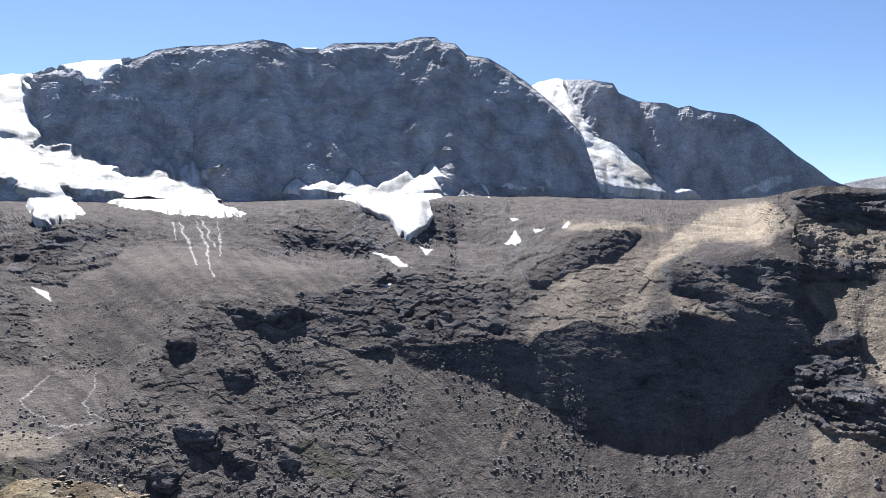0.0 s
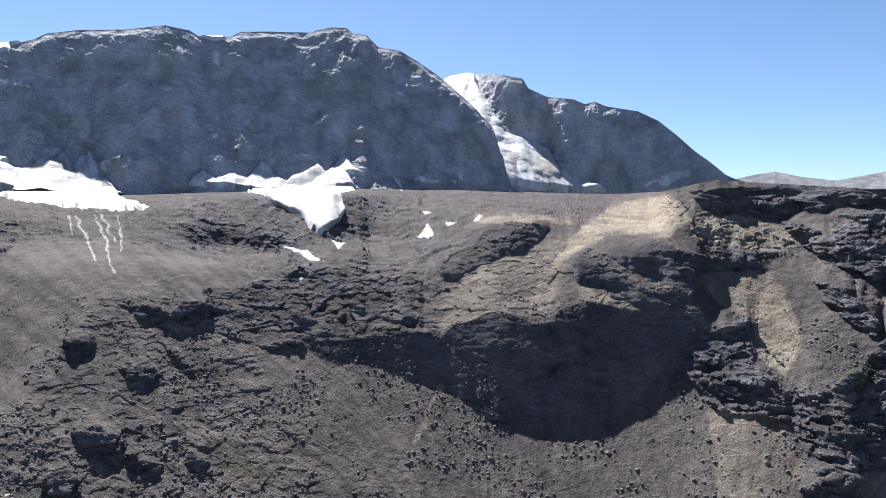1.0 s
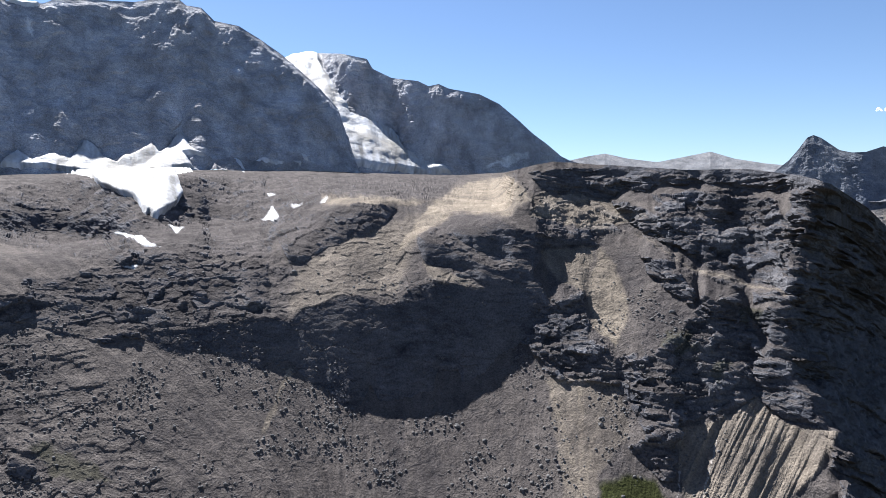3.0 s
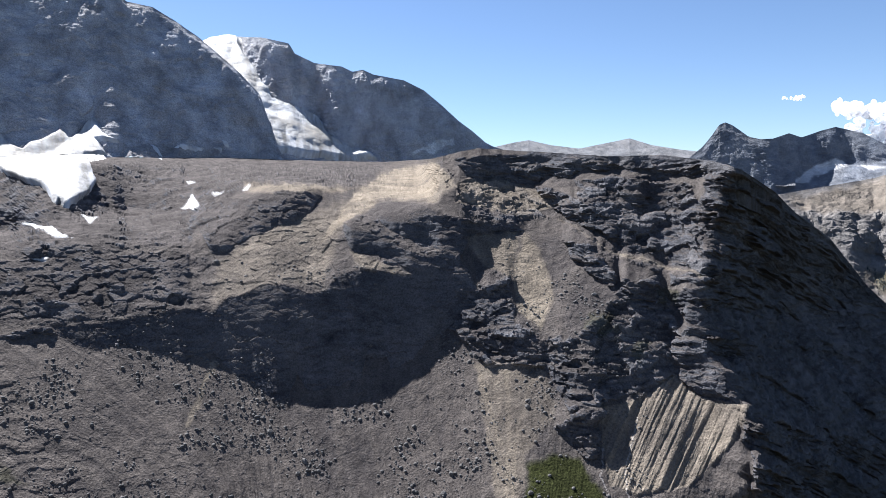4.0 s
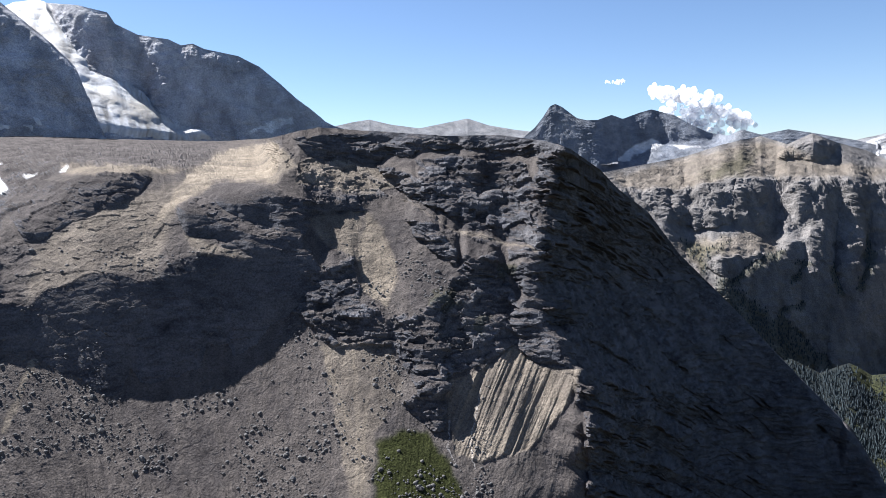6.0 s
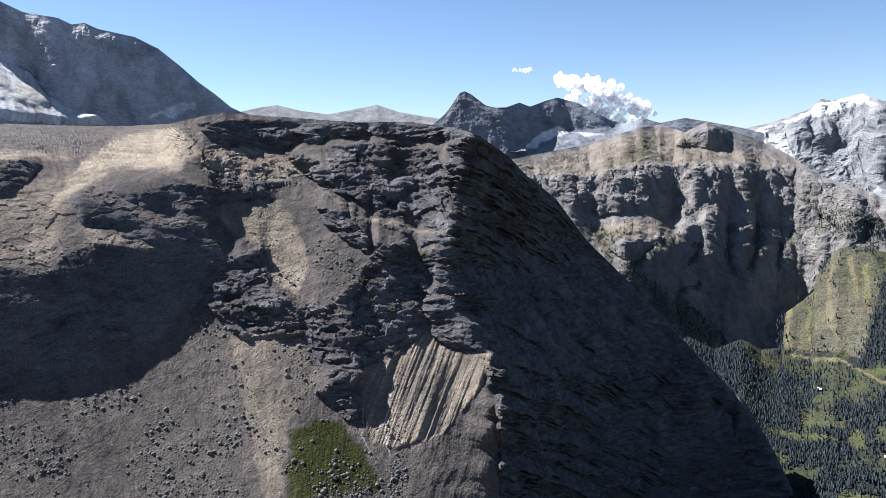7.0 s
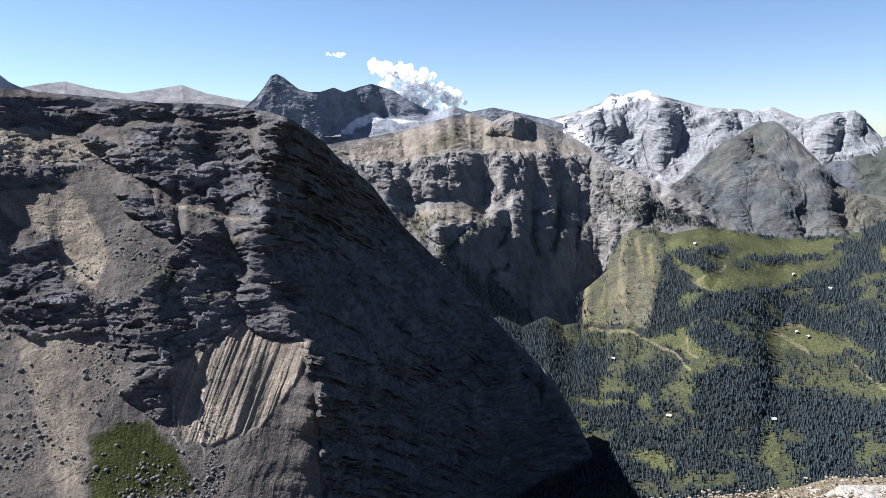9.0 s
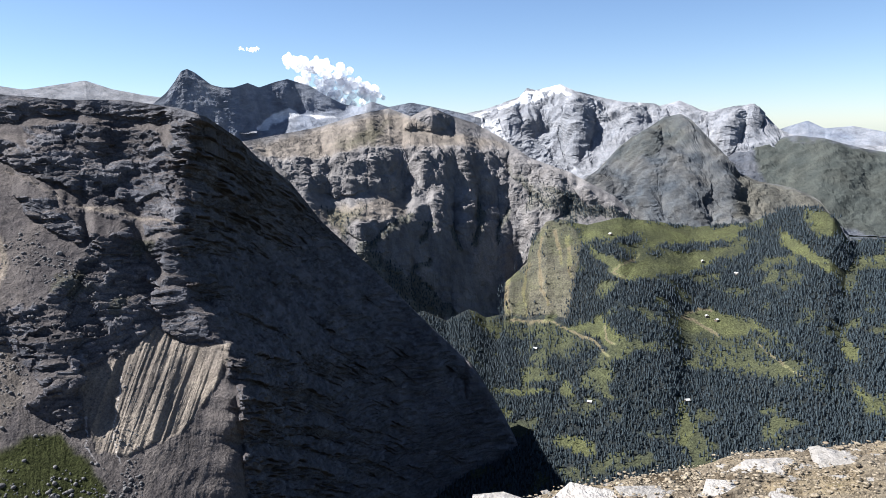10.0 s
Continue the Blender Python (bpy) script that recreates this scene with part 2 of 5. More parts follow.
def noise_of(tree, vector, scale, detail=6.0, rough=0.6):
    node = put(tree, "TexNoise", Scale=scale, Detail=detail, Roughness=rough)
    tree.links.new(vector, node.inputs["Vector"])
    return node.outputs["Fac"]


def land_material(name, rock, rock_dark, scree, scree_dark, grass=(0.075, 0.085, 0.025), ochre=(0.23, 0.18, 0.12), warm=(0.2, 0.17, 0.14), grain=1.0, bump=1.0):
    """Bedded rock, scree, turf and ochre earth, by the sheet's cover amounts. grain: metres of the fine grain."""
    m, tree, bsdf = material(name)
    link = tree.links.new
    plain = stretched(tree, (1, 1, 1))
    beds = stretched(tree, (0.4, 0.4, 1.0))
    streak = stretched(tree, (1.0, 1.0, 0.22))
    big = noise_of(tree, plain, 0.012 / grain, 5)
    fine = noise_of(tree, plain, 0.35 / grain, 8, 0.68)
    bed = noise_of(tree, beds, 0.11 / grain, 7, 0.65)
    run = noise_of(tree, streak, 0.06 / grain, 6, 0.65)
    cover = put(tree, "Attribute")
    cover.attribute_name = "cover"
    split = put(tree, "SeparateColor")
    link(cover.outputs["Color"], split.inputs[0])
    r = mixed(tree, ramp(tree, bed, 0.32, 0.68), rock_dark, rock)
    r = mixed(tree, ramp(tree, big, 0.35, 0.7), r, tuple(0.5 * (a + b) for a, b in zip(rock, warm)))
    s = mixed(tree, ramp(tree, run, 0.3, 0.7), scree_dark, scree)
    g = mixed(tree, ramp(tree, fine, 0.35, 0.65), tuple(c * 0.6 for c in grass), grass)
    o = mixed(tree, ramp(tree, run, 0.3, 0.7), tuple(c * 0.7 for c in ochre), ochre)
    c = mixed(tree, split.outputs[0], r, s)
    c = mixed(tree, split.outputs[2], c, o)
    c = mixed(tree, split.outputs[1], c, g)
    c = mixed(tree, cover.outputs["Alpha"], c, (0.62, 0.63, 0.66))
    tone = put(tree, "Attribute")
    tone.attribute_name = "tone"
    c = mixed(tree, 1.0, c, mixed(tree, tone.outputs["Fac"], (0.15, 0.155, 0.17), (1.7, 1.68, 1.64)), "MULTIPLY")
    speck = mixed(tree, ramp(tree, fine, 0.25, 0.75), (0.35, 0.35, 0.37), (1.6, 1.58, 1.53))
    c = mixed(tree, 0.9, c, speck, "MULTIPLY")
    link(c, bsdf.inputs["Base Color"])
    bsdf.inputs["Roughness"].default_value = 0.92
    bsdf.inputs["Specular IOR Level"].default_value = 0.02
    b = put(tree, "Bump", Strength=1.0, Distance=2.6 * bump * grain)
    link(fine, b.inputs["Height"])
    b2 = put(tree, "Bump", Strength=0.9, Distance=6.0 * bump * grain)
    pick = put(tree, "Mix")
    link(split.outputs[0], pick.inputs[0])
    link(bed, pick.inputs[2])
    link(run, pick.inputs[3])
    link(pick.outputs[0], b2.inputs["Height"])
    link(b2.outputs[0], b.inputs["Normal"])
    link(b.outputs[0], bsdf.inputs["Normal"])
    return m


def snow_material(name, dirt=0.5):
    """Firn with grey melt streaks by the sheet's tone."""
    m, tree, bsdf = material(name)
    plain = stretched(tree, (1, 1, 1))
    tone = put(tree, "Attribute")
    tone.attribute_name = "tone"
    fine = noise_of(tree, plain, 0.12, 8, 0.7)
    big = noise_of(tree, plain, 0.01, 5, 0.6)
    c = mixed(tree, ramp(tree, tone.outputs["Fac"], 0.5, 0.85), (0.52, 0.53, 0.56), (0.42 - 0.5 * dirt, 0.41 - 0.5 * dirt, 0.39 - 0.48 * dirt))
    c = mixed(tree, ramp(tree, big, 0.45, 0.7), c, (0.45 - 0.2 * dirt, 0.43 - 0.22 * dirt, 0.4 - 0.24 * dirt))
    c = mixed(tree, ramp(tree, fine, 0.5, 0.75), c, (0.38 - 0.2 * dirt, 0.4 - 0.2 * dirt, 0.44 - 0.2 * dirt))
    tree.links.new(c, bsdf.inputs["Base Color"])
    bsdf.inputs["Roughness"].default_value = 0.7
    b = put(tree, "Bump", Strength=0.7, Distance=4.0)
    tree.links.new(fine, b.inputs["Height"])
    tree.links.new(b.outputs[0], bsdf.inputs["Normal"])
    return m


LIMESTONE = land_material("grey_limestone", (0.11, 0.115, 0.135), (0.02, 0.022, 0.03), (0.094, 0.085, 0.085), (0.05, 0.046, 0.048), ochre=(0.25, 0.215, 0.175), grass=(0.034, 0.04, 0.014), warm=(0.11, 0.104, 0.105), grain=0.7)
# Haze over the far flanks is put into these four blue-tinged base colours.
WALL_ROCK = land_material("hazed_wall_rock", (0.47, 0.49, 0.55), (0.32, 0.34, 0.4), (0.331, 0.314, 0.314), (0.242, 0.238, 0.248), grain=1.4)
FAR_ROCK = land_material("hazed_far_rock", (0.193, 0.215, 0.259), (0.099, 0.116, 0.16), (0.209, 0.205, 0.209), (0.154, 0.16, 0.176), warm=(0.22, 0.22, 0.231), grain=2.0)
MID_ROCK = land_material("hazed_brown_rock", (0.195, 0.21, 0.25), (0.105, 0.12, 0.16), (0.18, 0.163, 0.15), (0.115, 0.107, 0.103), grass=(0.055, 0.06, 0.028), warm=(0.16, 0.155, 0.155), grain=1.4)
HAZED_TURF = land_material("hazed_turf", (0.0935, 0.105, 0.138), (0.0434, 0.0526, 0.0765), (0.0682, 0.0755, 0.0881), (0.0434, 0.0492, 0.0628), grass=(0.0372, 0.044, 0.0269), grain=1.4)
# Scree slot holds the woods' ground, near black so gaps between trees read dark.
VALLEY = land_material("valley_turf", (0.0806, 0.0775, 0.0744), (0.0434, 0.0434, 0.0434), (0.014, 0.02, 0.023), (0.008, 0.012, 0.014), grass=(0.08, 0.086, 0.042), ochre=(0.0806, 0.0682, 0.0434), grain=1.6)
SNOW = snow_material("firn_snow")
CLEAN_SNOW = snow_material("white_snow", 0.12)

# ---- the bench, its bowl of cliffs, the scree below and the dark prow ----
APRON = [[(-33.84, 9.70), (-29.04, 11.01), (-29.22, 10.18), (-28.72, 9.67), (-29.07, 8.33), (-28.57, 6.48), (-29.25, 5.87), (-26.33, 6.22), (-25.98, 5.46), (-24.54, 4.73), (-23.25, 4.86), (-24.00, 4.03), (-22.13, 4.25), (-19.94, 5.21), (-19.83, 4.40), (-18.57, 5.26), (-18.25, 4.44), (-16.04, 5.41), (-17.66, 4.12), (-17.74, 3.49), (-16.46, 1.96), (-14.83, 1.63), (-16.46, 1.32), (-19.26, 1.51), (-22.71, 1.88), (-24.92, 2.49), (-27.06, 2.68), (-26.01, 1.32), (-27.42, 0.91), (-28.11, 0.32), (-29.13, 0.71), (-29.62, 2.62), (-31.09, 3.33), (-33.90, 4.32)]]
CONES = [[(-12.32, 3.02), (-11.26, 4.24), (-10.42, 3.61), (-9.13, 3.92), (-8.05, 3.76), (-7.40, 4.89), (-6.53, 4.73), (-5.67, 3.65), (-5.01, 3.43), (-3.70, 4.23), (-3.04, 4.97), (-2.38, 4.10), (-1.72, 4.85), (-0.53, 5.81), (0.04, 4.63), (0.93, 3.88), (-0.40, 3.89), (0.04, 3.01), (-1.28, 2.83), (-0.84, 1.25), (-1.50, 0.37), (-2.60, -0.51), (-3.48, -0.07), (-4.14, 1.03), (-5.89, 1.68), (-7.19, 2.68), (-9.78, 2.96)]]
DETAIL = 0.8


def steps(first, last, step):
    return np.linspace(first, last, max(8, int((last - first) / step * DETAIL)))


B1 = [(-38.51, 1520, 28), (-31.1, 1520, 35), (-27.76, 1520, 21), (-22.34, 1520, 32), (-16.46, 1517, 39), (-12.33, 1514, 57), (-5.89, 1503, 55), (0.71, 1484, 48), (5.1, 1439, 38), (9.44, 1390, 26), (14.91, 1339, 28), (17.75, 1306, 26), (20.89, 1263, 44), (24.26, 1220, 55), (25.46, 1221, 69), (27.21, 1222, 76), (32.83, 1211, 65), (37.03, 1203, 56), (41.09, 1207, 55), (44.6, 1286, 46), (46.48, 1337, 32), (48.69, 1386, -7), (50.13, 1410, -46), (52.23, 1442, -91), (54.54, 1457, -174), (57.75, 1479, -262), (60.32, 1469, -333), (62.96, 1455, -402), (66.1, 1434, -475), (68.35, 1417, -565), (70.63, 1400, -678), (72.96, 1390, -792), (76.25, 1390, -934)]
bench = Land(steps(-37, 76, 0.065), [(-38, 1.9), (-31, 2.35), (-26, 2.4), (-19, 2.45), (-12, 2.75), (0, 3.15), (8, 3.1), (12, 2.9), (17, 2.7), (20, 2.6), (23.5, 2.75), *[s for s in sights(B1) if s[0] > 25]],
             [(-38, -21), (5, -22), (20, -25), (45, -28), (64, -31), (77, -33)], 420, 34)
bench.fields["scree"] += 1
# plateau, basin and outwash
bench.crags(13, [(-33.97, -3.72), (-31.14, -3.08), (-27.11, -3.99), (-22.36, -0.88), (-15.66, -1.35), (-6.33, -3.58), (5.11, -3.59), (6.42, -0.95), (9.44, 0.80), (17.76, 0.77), (21.65, 3.00), (25.35, 3.71), (25.31, 8.61), (-33.86, 7.92)], soft=0.3, rough=0.8)
bench.crags(14, APRON[0], CONES[0], soft=0.1, rough=0.1)
bench.crags(22, [(-29.84, -3.89), (-24.22, -0.87), (-15.66, -0.92), (-6.33, -3.58), (5.11, -3.59), (2.92, -7.54), (-3.71, -7.96), (-10.67, -7.84), (-12.35, -4.81), (-17.30, -4.70), (-20.48, -7.48), (-22.41, -9.39), (-29.22, -9.25), (-30.18, -5.40)], soft=0.4, rough=0.0)
bench.crags(20, [(-33.96, -2.26), (-30.49, -2.53), (-29.18, -5.45), (-29.21, -8.50), (-34.02, -8.79)], soft=0.3, rough=0.6)
bench.crags(13, [(-34.02, -8.07), (-29.21, -8.87), (-22.41, -9.39), (-23.92, -11.25), (-25.04, -13.46), (-27.89, -14.63), (-34.09, -15.13)], soft=0.3, rough=0.0)
# the rocky spur in the basin's mouth and the broken rim
bench.crags(32, [(-18.10, -4.68), (-13.61, -4.78), (-9.80, -6.15), (-6.35, -12.21), (-3.72, -16.42), (-2.84, -20.44), (-22.86, -18.98), (-25.04, -13.84), (-22.80, -10.95), (-20.87, -7.87)], soft=0.3, rough=0.3)
bench.crags(30, [(-11.50, -4.39), (-6.33, -3.80), (5.11, -3.81), (5.99, -7.94), (3.36, -9.05), (0.71, -8.20), (-3.71, -8.18), (-8.08, -8.12), (-10.66, -7.42)], soft=0.2, rough=0.7)
bench.crags(30, [(-31.11, 1.07), (-27.07, 1.31), (-23.10, 0.74), (-20.44, -0.07), (-23.48, -0.88), (-24.23, -2.08), (-26.75, -2.82), (-27.11, -3.60), (-31.14, -2.71)], rough=1.0)
bench.crags(26, [(-9.78, 2.96), (-3.70, 2.56), (-1.06, 2.79), (5.10, 2.56), (5.10, -0.51), (0.71, -1.18), (0.71, -3.60), (-4.58, -4.03), (-5.89, -1.83), (-9.79, -2.25), (-16.47, -0.92), (-16.06, 1.62)], soft=0.2, rough=0.9)
# sunlit slopes and ridge
bench.crags(29, [(5.11, -4.03), (7.73, -4.00), (9.45, -3.12), (13.68, -1.79), (17.36, -0.91), (20.13, -0.48), (16.97, -2.18), (17.38, -4.28), (14.95, -7.29), (12.02, -6.61), (9.46, -7.23), (5.12, -8.17)], rough=0.35)
bench.crags(22, [(14.93, -3.05), (17.76, 0.35), (20.12, 2.00), (24.26, 2.82), (25.54, 1.92), (25.37, 0.33), (23.18, -0.88), (20.52, -0.28), (17.77, -1.33)], rough=0.4)
bench.crags(27, [(25.44, 1.03), (29.39, 0.84), (31.55, -0.44), (34.60, -0.73), (35.02, -1.61), (32.40, -1.99), (30.64, -1.95), (27.14, -0.99), (25.39, -0.72)], [(25.39, -0.72), (28.03, -1.01), (30.64, -2.08), (30.19, -2.51), (27.12, -2.08)], rough=0.8)
bench.crags(31, [(25.98, -3.38), (30.18, -3.04), (31.07, -2.84), (33.69, -2.89), (36.70, -5.34), (37.53, -8.39), (37.49, -11.40), (34.44, -10.98), (31.81, -10.10), (31.34, -11.40), (30.03, -10.07), (29.64, -7.43), (27.47, -5.62), (25.94, -4.70)], rough=0.15)
bench.crags(42, [(34.62, 0.79), (37.19, 0.93), (40.98, 1.04), (43.03, 0.13), (45.05, -3.27), (45.05, -6.84), (41.77, -7.08), (41.37, -4.52), (39.27, -4.93), (37.15, -3.61), (35.01, -1.83)], rough=1.0)
bench.crags(43, [(24.67, -10.38), (26.07, -8.23), (29.22, -6.54), (30.03, -10.07), (31.78, -11.40), (34.88, -11.20), (37.96, -7.52), (40.52, -6.66), (42.18, -10.05), (42.59, -13.81), (36.57, -16.08), (34.35, -16.95), (32.19, -13.56), (27.72, -13.50), (25.54, -11.28)], rough=1.0)
# shaded cliffs: the bowl
bench.crags(bench.shade(2.5), [(-3.71, -8.48), (-1.95, -8.50), (2.03, -8.32), (5.12, -8.04), (6.65, -8.36), (7.73, -7.56), (9.46, -7.10), (10.32, -6.57), (12.02, -6.61), (13.70, -7.33), (14.95, -7.29), (16.38, -5.98), (17.79, -5.73), (21.71, -6.28), (26.13, -5.60), (26.86, -7.52), (25.80, -9.15), (25.27, -9.78), (24.73, -10.40), (22.88, -11.34), (21.75, -12.81), (20.01, -13.47), (19.62, -12.47), (18.03, -12.50), (17.63, -13.93), (14.98, -14.72), (13.32, -14.83), (12.77, -13.51), (12.05, -14.90), (10.99, -15.56), (9.48, -13.78), (7.75, -12.80), (6.44, -11.36), (4.24, -11.82), (2.48, -10.99), (0.71, -10.14), (-1.95, -10.35), (-3.71, -9.05)], soft=0.06, ragged=0.3, rough=0.1)
bench.crags(bench.shade(8), [(16.64, -2.10), (19.36, -3.19), (21.31, -4.18), (22.83, -4.82), (24.13, -4.29), (21.69, -3.55), (20.34, -2.84), (19.16, -1.74), (17.77, -1.33), (20.52, -0.40), (22.81, -0.88), (25.39, -1.86), (26.30, -3.62), (25.59, -5.03), (26.50, -6.76), (21.71, -6.41), (20.55, -5.43), (19.37, -4.85), (17.38, -4.49)], soft=0.06, ragged=0.25, rough=0.1)
bench.crags(28, [(17.18, -4.28), (19.37, -4.68), (20.74, -5.42), (21.78, -6.28), (17.79, -5.77)], [(17.97, -1.54), (19.16, -1.74), (20.34, -2.96), (23.20, -3.92), (23.95, -4.50), (22.83, -4.78), (19.76, -3.39), (17.37, -2.18)], soft=0.05, ragged=0.2, rough=0.6)
bench.crags(bench.shade(8), [(23.17, -1.54), (27.11, -2.17), (30.19, -2.60), (30.84, -3.05), (25.32, -3.27), (23.57, -2.87)], soft=0.06, rough=0.3)
# shaded cliffs: bands of the plateau
bench.crags(bench.shade(7), [(9.44, -0.07), (7.72, 0.15), (6.42, -0.95), (5.76, -1.61), (6.20, -2.49), (6.86, -4.10), (8.16, -3.91), (8.81, -3.34), (11.58, -2.23), (13.26, -1.79), (14.09, -1.14), (14.92, -0.07), (13.67, 0.44), (11.15, 0.36)], [(-12.33, 0.57), (-10.64, 0.58), (-8.49, 0.15), (-6.33, -0.51), (-6.33, -0.95), (-8.07, -2.17), (-9.79, -1.72), (-11.70, -0.94)], [(-9.14, 1.89), (-7.19, 1.68), (-5.89, 1.02), (-8.06, 0.80), (-9.14, 1.23)], [(-1.28, 2.35), (0.71, 1.03), (2.91, 0.37), (3.79, 0.59), (4.23, -0.51), (1.15, -0.60), (-0.18, 0.15), (-0.84, 1.03)],
            [(-3.26, -1.48), (0.49, -1.62), (0.71, -2.50), (-0.62, -3.38), (-1.28, -2.72), (-2.38, -2.28)], [(-5.89, -2.05), (-5.24, -3.15), (-3.70, -3.59), (-5.02, -3.94), (-5.68, -3.15)], [(-6.33, -0.42), (-3.70, -1.09), (-1.06, -1.75), (-3.70, -1.83), (-6.11, -1.08)], soft=0.06, ragged=0.3, rough=0.5)
bench.crags(bench.shade(7), [(-33.02, 0.12), (-31.12, -0.06), (-29.81, -0.45), (-29.15, -1.41), (-30.81, -1.96), (-33.03, -1.91)], [(-28.11, 0.32), (-26.01, 0.73), (-24.21, -0.07), (-23.85, -1.08), (-26.03, -1.45), (-27.43, -0.85)], [(-30.48, -2.15), (-27.44, -1.71), (-26.03, -2.05), (-24.41, -1.67), (-26.04, -2.44), (-29.16, -2.57)], [(-23.28, 0.54), (-21.20, 0.75), (-21.02, -0.27), (-22.73, -0.27)], [(-27.07, 1.31), (-24.20, 1.34), (-23.10, 0.74), (-24.94, 0.65)], [(-16.06, -0.07), (-12.33, 0.14), (-11.07, -0.94), (-13.18, -0.93)], [(-12.32, 2.51), (-9.78, 2.96), (-8.06, 2.54), (-9.78, 1.88)], soft=0.05, ragged=0.3, rough=0.6)
# shaded crags of the spur and the rim
bench.crags(bench.shade(7), [(-17.31, -5.33), (-14.03, -5.63), (-13.62, -6.49), (-12.77, -5.23), (-11.08, -5.48), (-10.88, -6.98), (-12.78, -7.57), (-14.04, -7.11), (-15.69, -6.43)], [(-17.33, -9.90), (-14.88, -9.81), (-14.26, -11.08), (-15.30, -11.45), (-16.53, -10.97)], [(-20.13, -13.93), (-18.56, -13.86), (-16.75, -15.00), (-16.96, -15.77), (-18.76, -15.62), (-19.94, -14.73)], [(-14.87, -7.72), (-12.37, -9.91), (-11.95, -10.77), (-14.04, -8.59)], [(-21.89, -16.47), (-20.54, -16.23), (-19.77, -17.84), (-20.56, -18.59), (-21.71, -18.00)], [(-16.55, -15.81), (-14.50, -16.75), (-14.92, -17.90), (-16.56, -16.99)], [(-12.40, -16.09), (-11.12, -16.96), (-11.55, -17.93), (-12.40, -17.29)], [(-10.66, -7.42), (-7.22, -8.78), (-4.59, -8.47), (-3.71, -9.05), (-6.34, -9.14), (-9.81, -7.95)], [(-20.48, -7.48), (-18.72, -7.56), (-18.92, -8.46), (-20.11, -9.54)],
            [(-5.46, -6.21), (-4.15, -6.44), (-2.83, -7.54), (-4.15, -7.53)], [(2.91, -6.23), (4.68, -7.09), (3.80, -7.53)], [(-1.94, -6.23), (-0.62, -6.67), (-1.06, -7.33)], [(-0.18, -5.36), (0.71, -6.89), (-0.62, -6.24)], soft=0.05, ragged=0.35, rough=0.8)
# shaded cliffs: under the crest, in the fan's flank and round the lower rocks
bench.crags(bench.shade(7), [(25.27, 2.69), (28.12, 2.96), (32.49, 3.10), (36.79, 2.75), (40.99, 2.60), (44.24, 2.10), (46.62, 1.35), (44.64, 0.92), (43.03, 0.76), (39.31, 1.51), (35.06, 1.56), (34.19, 1.02), (32.46, 1.28), (31.57, 0.44), (29.39, 1.02), (26.33, 1.36)], [(31.57, 0.35), (33.74, -0.06), (36.74, -1.65), (39.28, -3.21), (37.36, -3.70), (35.00, -2.61), (32.42, -0.90)], soft=0.06, ragged=0.35, rough=0.7)
bench.crags(bench.shade(7), [(33.68, -3.77), (35.85, -4.24), (37.33, -6.22), (37.53, -7.52), (36.03, -6.64), (34.31, -5.31)], [(25.65, -7.34), (27.42, -7.38), (29.21, -6.98), (27.84, -8.71), (26.07, -8.23)], [(28.63, -12.66), (31.33, -12.05), (32.19, -13.56), (30.40, -13.55)], [(33.08, -13.57), (36.16, -13.55), (36.14, -15.25), (34.81, -16.11), (33.50, -14.85)], [(32.77, -18.01), (36.57, -16.08), (36.08, -20.22), (34.75, -19.84)], [(27.75, -12.21), (30.45, -11.39), (31.33, -12.05), (28.62, -13.09)], [(38.47, 0.68), (40.14, -0.22), (39.29, -1.48), (38.03, -0.59)], [(37.97, -6.65), (40.52, -7.52), (40.08, -9.66), (38.38, -8.81)], soft=0.06, ragged=0.4, rough=0.7)
# the dark prow
bench.crags(74, [(44.24, 2.27), (46.62, 1.35), (48.94, -0.35), (51.21, -2.70), (53.41, -4.49), (56.24, -7.16), (62.81, -13.99), (73.91, -29.28), (47.41, -36.86), (47.50, -19.54), (46.90, -18.42), (46.69, -16.25), (44.66, -15.36), (43.00, -15.04), (42.17, -14.04), (41.55, -11.75), (43.01, -10.03), (41.35, -7.94), (45.05, -6.84), (45.05, -4.95), (43.84, -1.57)], soft=0.1, ragged=0.5, rough=0.5)
bench.crags(30, [(63.46, -18.58), (64.60, -18.90), (65.74, -19.68), (65.48, -21.17), (64.12, -20.09)], [(45.66, -7.46), (46.66, -9.93), (46.26, -9.94)], [(48.25, -12.32), (50.58, -14.17), (51.34, -14.90), (49.81, -14.03)], soft=0.05, ragged=0.3, rough=0.9)
bench.crags(22, [(33.27, -2.01), (35.00, -2.48), (36.71, -4.47), (39.27, -4.93), (41.78, -5.46), (44.85, -6.63), (40.94, -6.31), (37.99, -5.22), (36.27, -4.90)], soft=0.06, rough=0.5)
# the ribbed fan of debris
FAN = [(36.53, -18.98), (36.57, -16.50), (39.61, -15.58), (41.75, -13.85), (43.00, -14.71), (44.66, -15.57), (47.08, -15.62), (46.29, -18.07), (44.66, -19.77), (42.99, -21.47), (40.86, -22.00), (39.13, -22.49), (36.94, -21.80)]
bench.crags(36, FAN, soft=0.08, ragged=0.3, rough=0.0)
bench.area("rib", 1.0, FAN, 0.15, 0.3)
bench.cover("ochre", 0.5, FAN)
